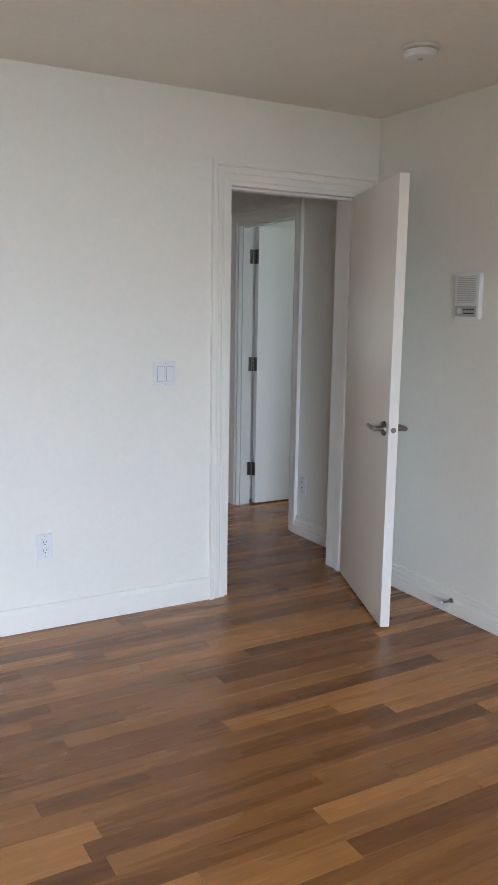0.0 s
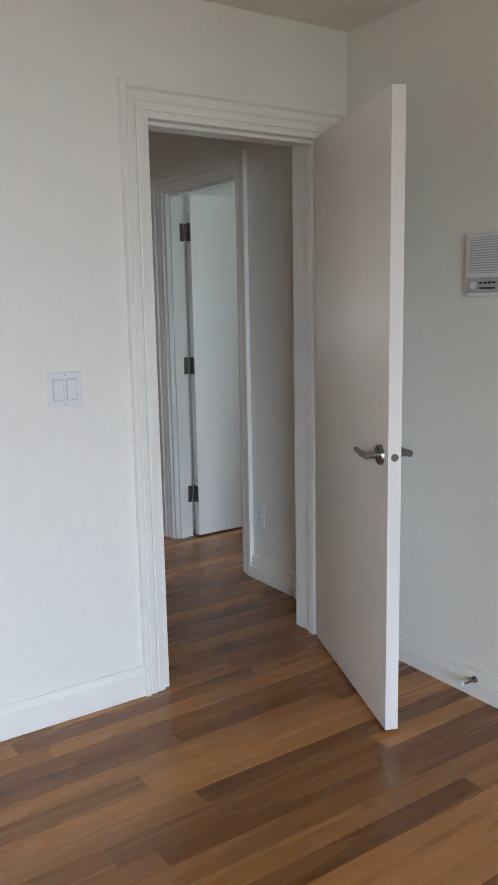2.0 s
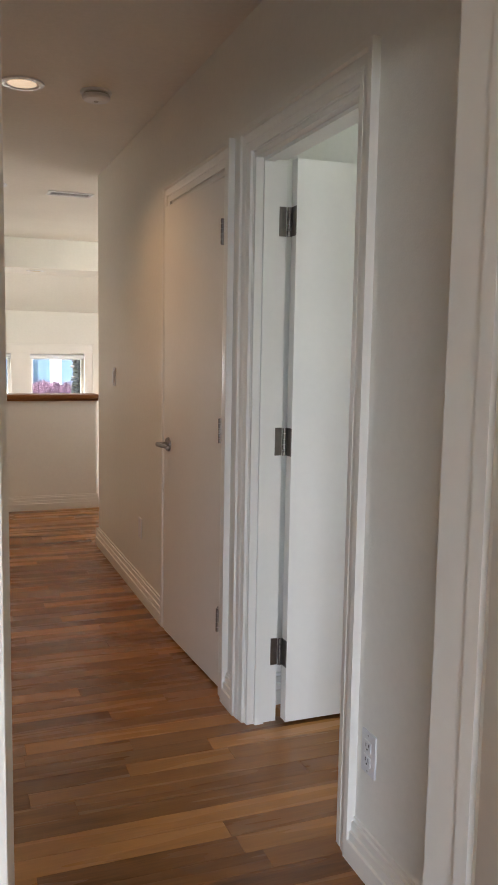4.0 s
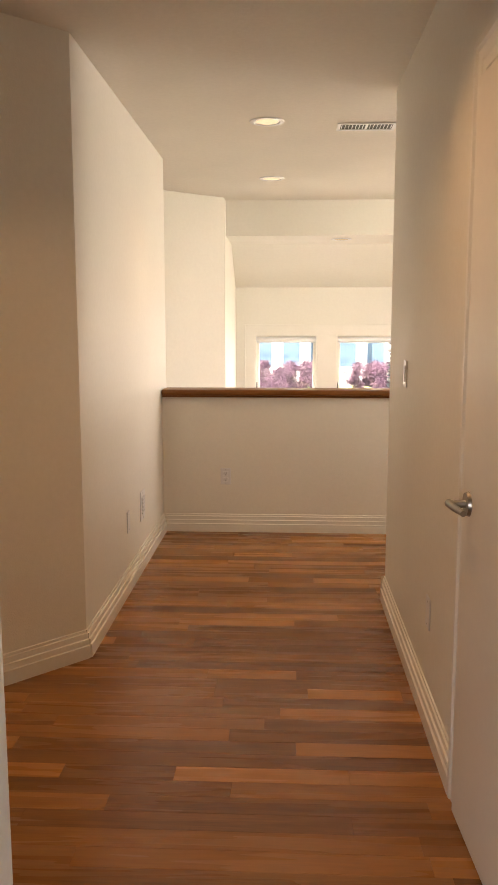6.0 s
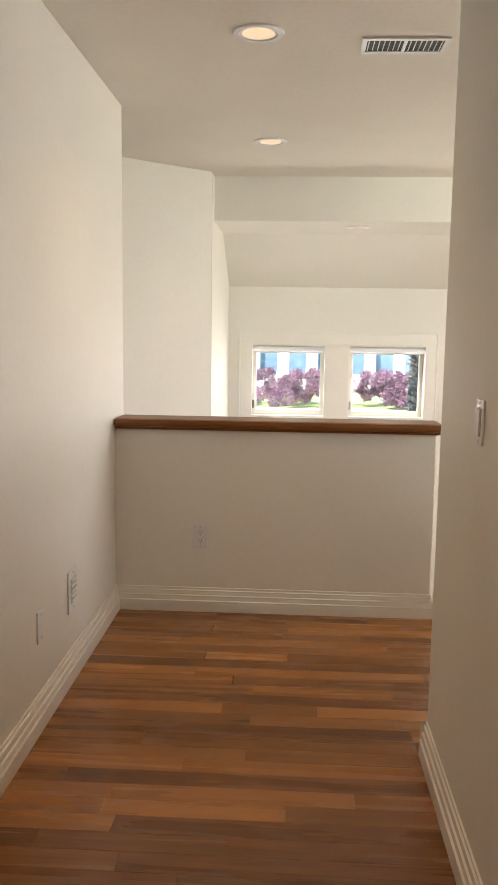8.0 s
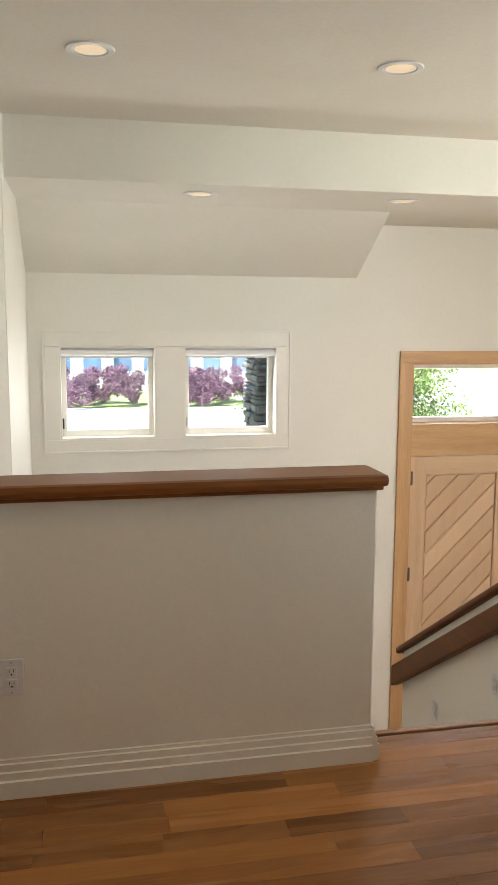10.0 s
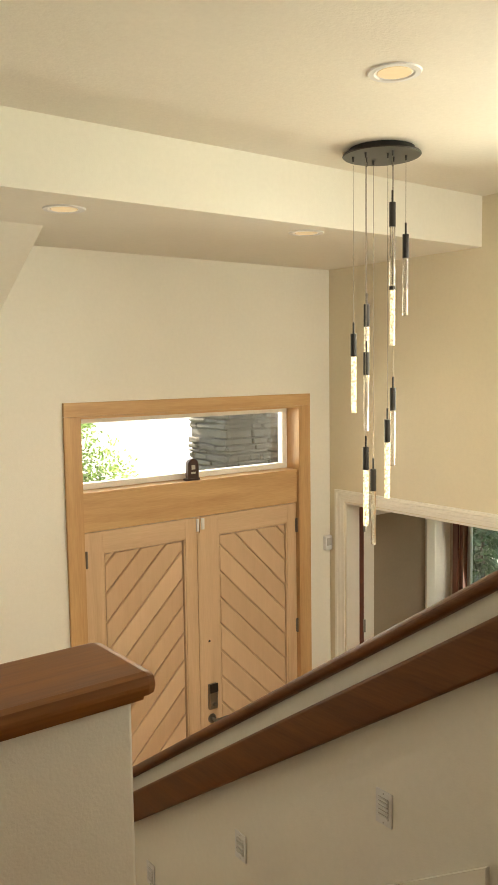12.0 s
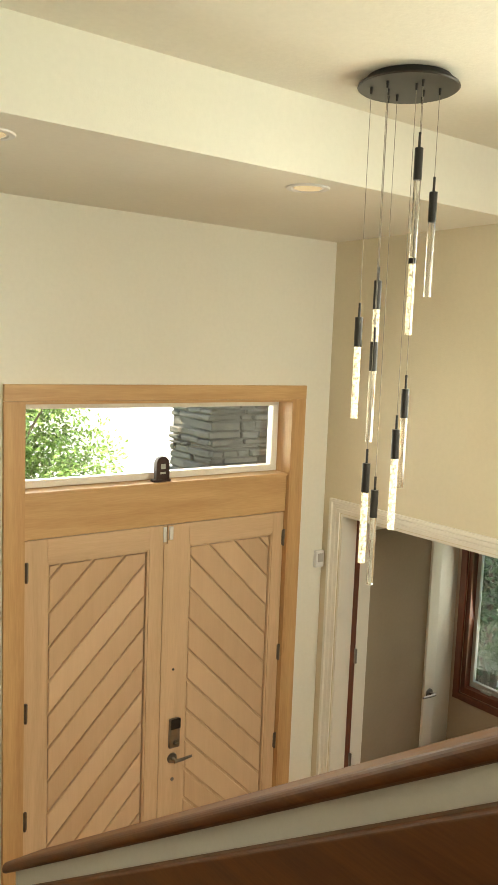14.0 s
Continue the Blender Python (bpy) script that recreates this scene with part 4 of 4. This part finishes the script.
# motion sensor by the foyer corner and the ornament on the transom sill
ms = thing("motion_sensor", "small white plastic sensor box near the corner", "sensor")
part("case", boxed(-0.036, 0.036, -0.032, 0.0, -0.058, 0.058, bevel=0.008), PLASTIC, ms)
part("lens", boxed(-0.022, 0.022, -0.037, -0.0315, -0.02, 0.04, bevel=0.003), GREYP, ms, "pale grey lens")
ms.matrix_basis = pose(4.69, 10.649, 0.105)
orn = thing("ornament", "small dark arched ornament on the transom sill", "ornament")
bm = bmesh.new()
arch = [(-0.044, 0.0), (0.044, 0.0)] + [(0.044 * math.cos(radians(a)), 0.105 + 0.044 * math.sin(radians(a))) for a in range(0, 181, 20)]
prism([(x, -0.016, z) for x, z in arch], (0, 0.032, 0), bm)
part("body", bm, FIGURE, orn)
part("foot", boxed(-0.062, 0.052, -0.022, 0.022, 0.0, 0.014, bevel=0.004), FIGURE, orn)
part("inset", boxed(-0.014, 0.016, -0.0185, -0.0155, 0.075, 0.105, bevel=0.001), GREYP, orn, "small faded red inset")
part("inset", boxed(-0.018, 0.018, -0.0185, -0.0155, 0.045, 0.058, bevel=0.001), GREYP, orn)
orn.matrix_basis = pose(3.475, 10.692, 0.709)

# ---- chandelier ----
ch = thing("chandelier", "black round chandelier with ten hanging glass rods", "chandelier")
CX, CY = 3.395, 8.84
part("canopy", lathe([(0.0, 0.0), (0.158, 0.0), (0.164, -0.022), (0.188, -0.026), (0.190, -0.032), (0.185, -0.036), (0.0, -0.036)], 48), BLACK, ch)
# each rod: offset from the canopy's centre, top of the stem, lit or clear
RODS = [(-0.111, 0.083, 1.691, 1), (0.012, 0.114, 1.841, 1), (-0.121, -0.01, 1.137, 1), (-0.055, 0.05, 1.60, 0), (0.02, 0.075, 1.008, 0),
        (-0.025, -0.063, 1.269, 1), (-0.041, -0.108, 2.301, 0), (0.11, 0.03, 2.023, 1), (0.05, -0.03, 1.422, 0), (0.08, -0.083, 2.166, 0)]
for dx, dy, top, lit in RODS:
    top -= CH
    bm = bmesh.new()
    rod(bm, (dx, dy, -0.034), (dx, dy, top), 0.0012, seg=6)
    part("cable", bm, WIRE, ch, "thin hanging cable")
    bm = bmesh.new()
    rod(bm, (dx, dy, -0.036), (dx, dy, -0.060), 0.006, 0.004, 10)
    part("cable_grip", bm, BLACK, ch)
    bm = bmesh.new()
    rod(bm, (dx, dy, top), (dx, dy, top - 0.057), 0.005, seg=10)
    rod(bm, (dx, dy, top - 0.055), (dx, dy, top - 0.168), 0.0155, seg=18)
    holder = part("holder", bm, BLACK, ch, "black metal rod holder")
    bm = bmesh.new()
    rod(bm, (dx, dy, top - 0.1675), (dx, dy, top - 0.445), 0.0135, seg=18)
    part("glass_rod", bm, LITROD if lit else ROD, holder, "glowing bubbled glass rod" if lit else "clear glass rod")
ch.matrix_basis = pose(CX, CY, CH + 0.001)
lamp("chandelier_lamp", "POINT", Matrix.Translation((CX, CY, 1.15)), 0.8, WARM)

# ---- outdoors ----
GZ = FZ - 0.15
structure("ground", boxed(-250, 250, 10.83, 400, GZ - 0.3, GZ), LAWN, "sunlit green lawn", "lawn")
structure("ground_side", boxed(6.34, 250, -200, 10.82, GZ - 0.3, GZ), LAWN, "green lawn beside the house", "lawn")
structure("ground_back", boxed(-250, 6.33, -200, -5.6, GZ - 0.3, GZ), LAWN, "green lawn behind the house", "lawn")
structure("pavement", boxed(7.8, 34, 10.88, 75, GZ, GZ + 0.02), PAVING, "bright pale concrete driveway", "driveway")
# pale slab added over the lawn to give it an overexposed white
structure("lawn_glare_slab", boxed(-30, 7.79, 22, 41.6, GZ, GZ + 0.02), PAVING, "pale slab giving the sunlit lawn before the shrubs its washed-out white", "driveway")
structure("porch", boxed(1.2, 6.3, 10.84, 12.8, GZ, FZ - 0.02), PAVING, "pale concrete porch slab", "porch")


def stone_pillar(name, x0, x1, y0, y1, z0, z1, seed):
    rng = random.Random(seed)
    th = thing(name, "stacked grey ledgestone porch pillar", "stone pillar", "porch pillars")
    part("core", boxed(x0 + 0.03, x1, y0 + 0.03, y1, z0, z1), MORTAR, th, "dark mortar core")
    z = -0.35
    while z < z1 - 0.03:
        h = rng.choice((0.032, 0.042, 0.05, 0.062, 0.08))
        h = min(h, z1 - z)
        for face in (0, 1):
            a, end = (y0, y1) if face == 0 else (x0, x1)
            first = True
            while a < end - 0.02:
                ln = min(rng.uniform(0.09, 0.34), end - a)
                if end - a - ln < 0.07:
                    ln = end - a
                o = rng.uniform(-0.026, 0.022)
                j = [rng.uniform(-0.010, 0.010) for _ in range(6)]
                if face == 0:
                    bm = boxed(x0 - o, x0 + 0.06, a + 0.006 + j[0] * 0.4, a + ln - 0.006, z + 0.005, z + h - 0.006)
                else:
                    bm = boxed((a if not first else a - 0.0) + 0.006, a + ln - 0.006, y0 - o, y0 + 0.06, z + 0.005, z + h - 0.006)
                for v in bm.verts:
                    v.co += Vector((rng.uniform(-1, 1), rng.uniform(-1, 1), rng.uniform(-0.5, 0.5))) * 0.010
                bmesh.ops.bevel(bm, geom=list(bm.edges), offset=0.009, segments=1, affect="EDGES")
                part("stone", bm, STONE, th)
                a += ln
                first = False
        z += h
    return based(th, (x0 + x1) / 2, (y0 + y1) / 2, z0)


stone_pillar("stone_pillar", 1.62, 2.22, 11.73, 12.33, GZ + 0.1, 1.65, 3)
stone_pillar("stone_pillar", 4.52, 5.35, 11.73, 12.33, GZ + 0.1, 1.65, 4)


def leaves(name, blobs, count, size, mat, parent, seed, long=1.6):
    """Many small folded leaves scattered in the shells of uneven clumps (centre, radius)."""
    rng = random.Random(seed)
    vs, fs = [], []
    for _ in range(count):
        (cx, cy, cz), r = rng.choice(blobs)
        d = Vector((rng.gauss(0, 1), rng.gauss(0, 1), rng.gauss(0, 1))).normalized()
        p = Vector((cx, cy, cz)) + d * r * (rng.random() ** 0.4) * rng.uniform(0.75, 1.12)
        t = (d + Vector((rng.gauss(0, 0.7), rng.gauss(0, 0.7), rng.gauss(0, 0.5)))).normalized()
        s = t.cross(Vector((rng.gauss(0, 1), rng.gauss(0, 1), rng.gauss(0, 1)))).normalized()
        k = size * rng.uniform(0.6, 1.3)
        up = t.cross(s) * k * 0.18
        n = len(vs)
        vs += [p, p + t * k * long * 0.5 + s * k * 0.42 + up, p + t * k * long, p + t * k * long * 0.5 - s * k * 0.42 + up]
        fs += [(n, n + 1, n + 2), (n, n + 2, n + 3)]
    me = bpy.data.meshes.new(name)
    me.from_pydata([tuple(v) for v in vs], [], fs)
    me.materials.append(mat)
    ob = new(name, me)
    ob.parent = parent
    return ob


def shrub(name, label, x, y, z, width, height, count, size, mat, seed, group=""):
    rng = random.Random(seed)
    th = thing(name, label, "shrub", group)
    blobs = []
    for k in range(60):
        a = rng.uniform(0, 6.28)
        q = rng.random() ** 0.6 * width * 0.42
        blobs.append(((q * math.cos(a), q * math.sin(a), height * rng.uniform(0.22, 0.82)), rng.uniform(0.07, 0.16) * min(width, height * 1.4)))
    bm = bmesh.new()
    for (bx, by, bz), _ in blobs[:8]:
        rod(bm, (0, 0, 0), (bx * 0.4, by * 0.4, bz * 0.5), 0.05, 0.03, 7)
        rod(bm, (bx * 0.4, by * 0.4, bz * 0.5), (bx, by, bz), 0.03, 0.012, 7)
    part("trunk", bm, BARK, th)
    leaves("foliage", blobs, count, size, mat, th, seed)
    th.matrix_basis = pose(x, y, z)
    return th


shrub("maple_shrub", "purple-leaved maple shrub on the lawn", 0.2, 43.0, GZ, 5.8, 1.9, 30000, 0.062, MAPLE, 11, "maple shrubs")
shrub("maple_shrub", "purple-leaved maple shrub on the lawn", 5.6, 43.5, GZ, 5.4, 1.9, 30000, 0.062, MAPLE, 12, "maple shrubs")
shrub("hedge_shrub", "tall light green shrub beside the driveway", 5.65, 20.4, GZ, 5.0, 4.3, 42000, 0.06, GREENL, 13)
shrub("glossy_shrub", "glossy dark green shrub outside the side room", 7.6, 11.3, GZ, 2.4, 3.2, 3800, 0.075, RHODO, 14)
shrub("glossy_shrub", "glossy dark green shrub outside the side room", 8.2, 12.3, GZ, 2.8, 3.4, 3800, 0.08, RHODO, 15)

# the white house across the lawn
hs = thing("house", "white house with blue-grey windows across the lawn", "house")
part("wall", boxed(-16, 20, 52, 60, GZ, 3.6), SIDING, hs)
part("roof", prism([(-16.6, 51.2, 3.6), (-16.6, 60.8, 3.6), (-16.6, 56, 6.8)], (37.2, 0, 0)), PAVING, hs, "pale roof")
for k in range(20):
    x = -14.9 + 1.72 * k
    w = part("window", boxed(x - 0.52, x + 0.52, 51.93, 51.99, -1.0, 2.1), BLUEPANE, hs, "tall blue-grey window")
    part("window_frame", boxed(x - 0.60, x - 0.52, 51.9, 51.99, -1.1, 2.2), SIDING, w)
    part("window_frame", boxed(x + 0.52, x + 0.60, 51.9, 51.99, -1.1, 2.2), SIDING, w)
    if k % 2:
        part("column", boxed(x + 0.70, x + 1.02, 51.2, 51.5, GZ, 3.6, bevel=0.03), SIDING, hs, "white porch column")
based(hs, 2, 56, GZ)

# ---- floor boards ----
LENGTHS = (0.36, 0.55, 0.75, 0.95, 1.25, 1.6)
PW = 0.083
BOARDS = {}


def board_mesh(ln):
    key = round(ln, 3)
    if key not in BOARDS:
        w, l, t, c = PW / 2 - 0.0001, ln / 2 - 0.0001, 0.0, 0.0006
        vs = [(-l, -w, -0.012), (l, -w, -0.012), (l, w, -0.012), (-l, w, -0.012), (-l, -w, -c), (l, -w, -c), (l, w, -c), (-l, w, -c),
              (-l + c, -w + c, t), (l - c, -w + c, t), (l - c, w - c, t), (-l + c, w - c, t)]
        fs = [(0, 1, 5, 4), (1, 2, 6, 5), (2, 3, 7, 6), (3, 0, 4, 7), (4, 5, 9, 8), (5, 6, 10, 9), (6, 7, 11, 10), (7, 4, 8, 11), (8, 9, 10, 11)]
        me = bpy.data.meshes.new("plank")
        me.from_pydata(vs, [], fs)
        BOARDS[key] = (me, vs, fs)
        me.materials.append(OAK)
    return BOARDS[key]


rng = random.Random(77)
rest = {"bedroom": ([], []), "hall": ([], [])}
rows = int((7.36 + 5.2) / PW)
for r in range(rows):
    yc = -5.2 + PW * (r + 0.5)
    spans = [(-4.5, 4.0)] if yc < 5.71 else [(-0.53, 2.262)] if yc < 7.21 else [(1.06, 2.262)] if yc < 7.345 else []
    for a, end in spans:
        x = a
        while x < end - 0.01:
            ln = rng.choice(LENGTHS)
            if x == a:
                ln = rng.choice(LENGTHS) * rng.choice((0.4, 0.7, 1))
            ln = min(ln, end - x)
            if end - x - ln < 0.12:
                ln = end - x
            me, vs, fs = board_mesh(round(ln, 2) if abs(x + ln - end) > 1e-6 else ln)
            xc = x + ln / 2
            bed = yc < 1.295
            near = (x + ln > -1.9 and x < 0.75 and -1.4 < yc) if bed else (x + ln > -0.62 and x < (0.95 if yc < 5.71 else 2.3))
            if near:
                ob = new("plank", me)
                ob.parent = fb if bed else fh
                ob.location = (xc, yc, 0)
            else:
                V, Fc = rest["bedroom" if bed else "hall"]
                n = len(V)
                V += [(vx + xc, vy + yc, vz) for vx, vy, vz in vs]
                Fc += [tuple(q + n for q in f) for f in fs]
            x += ln
for nm, owner in (("bedroom", fb), ("hall", fh)):
    V, Fc = rest[nm]
    me = bpy.data.meshes.new("planks")
    me.from_pydata(V, [], Fc)
    me.materials.append(OAKJ)
    ob = new("planks", me)
    ob.parent = owner
    tagged(ob, kind="stuff")
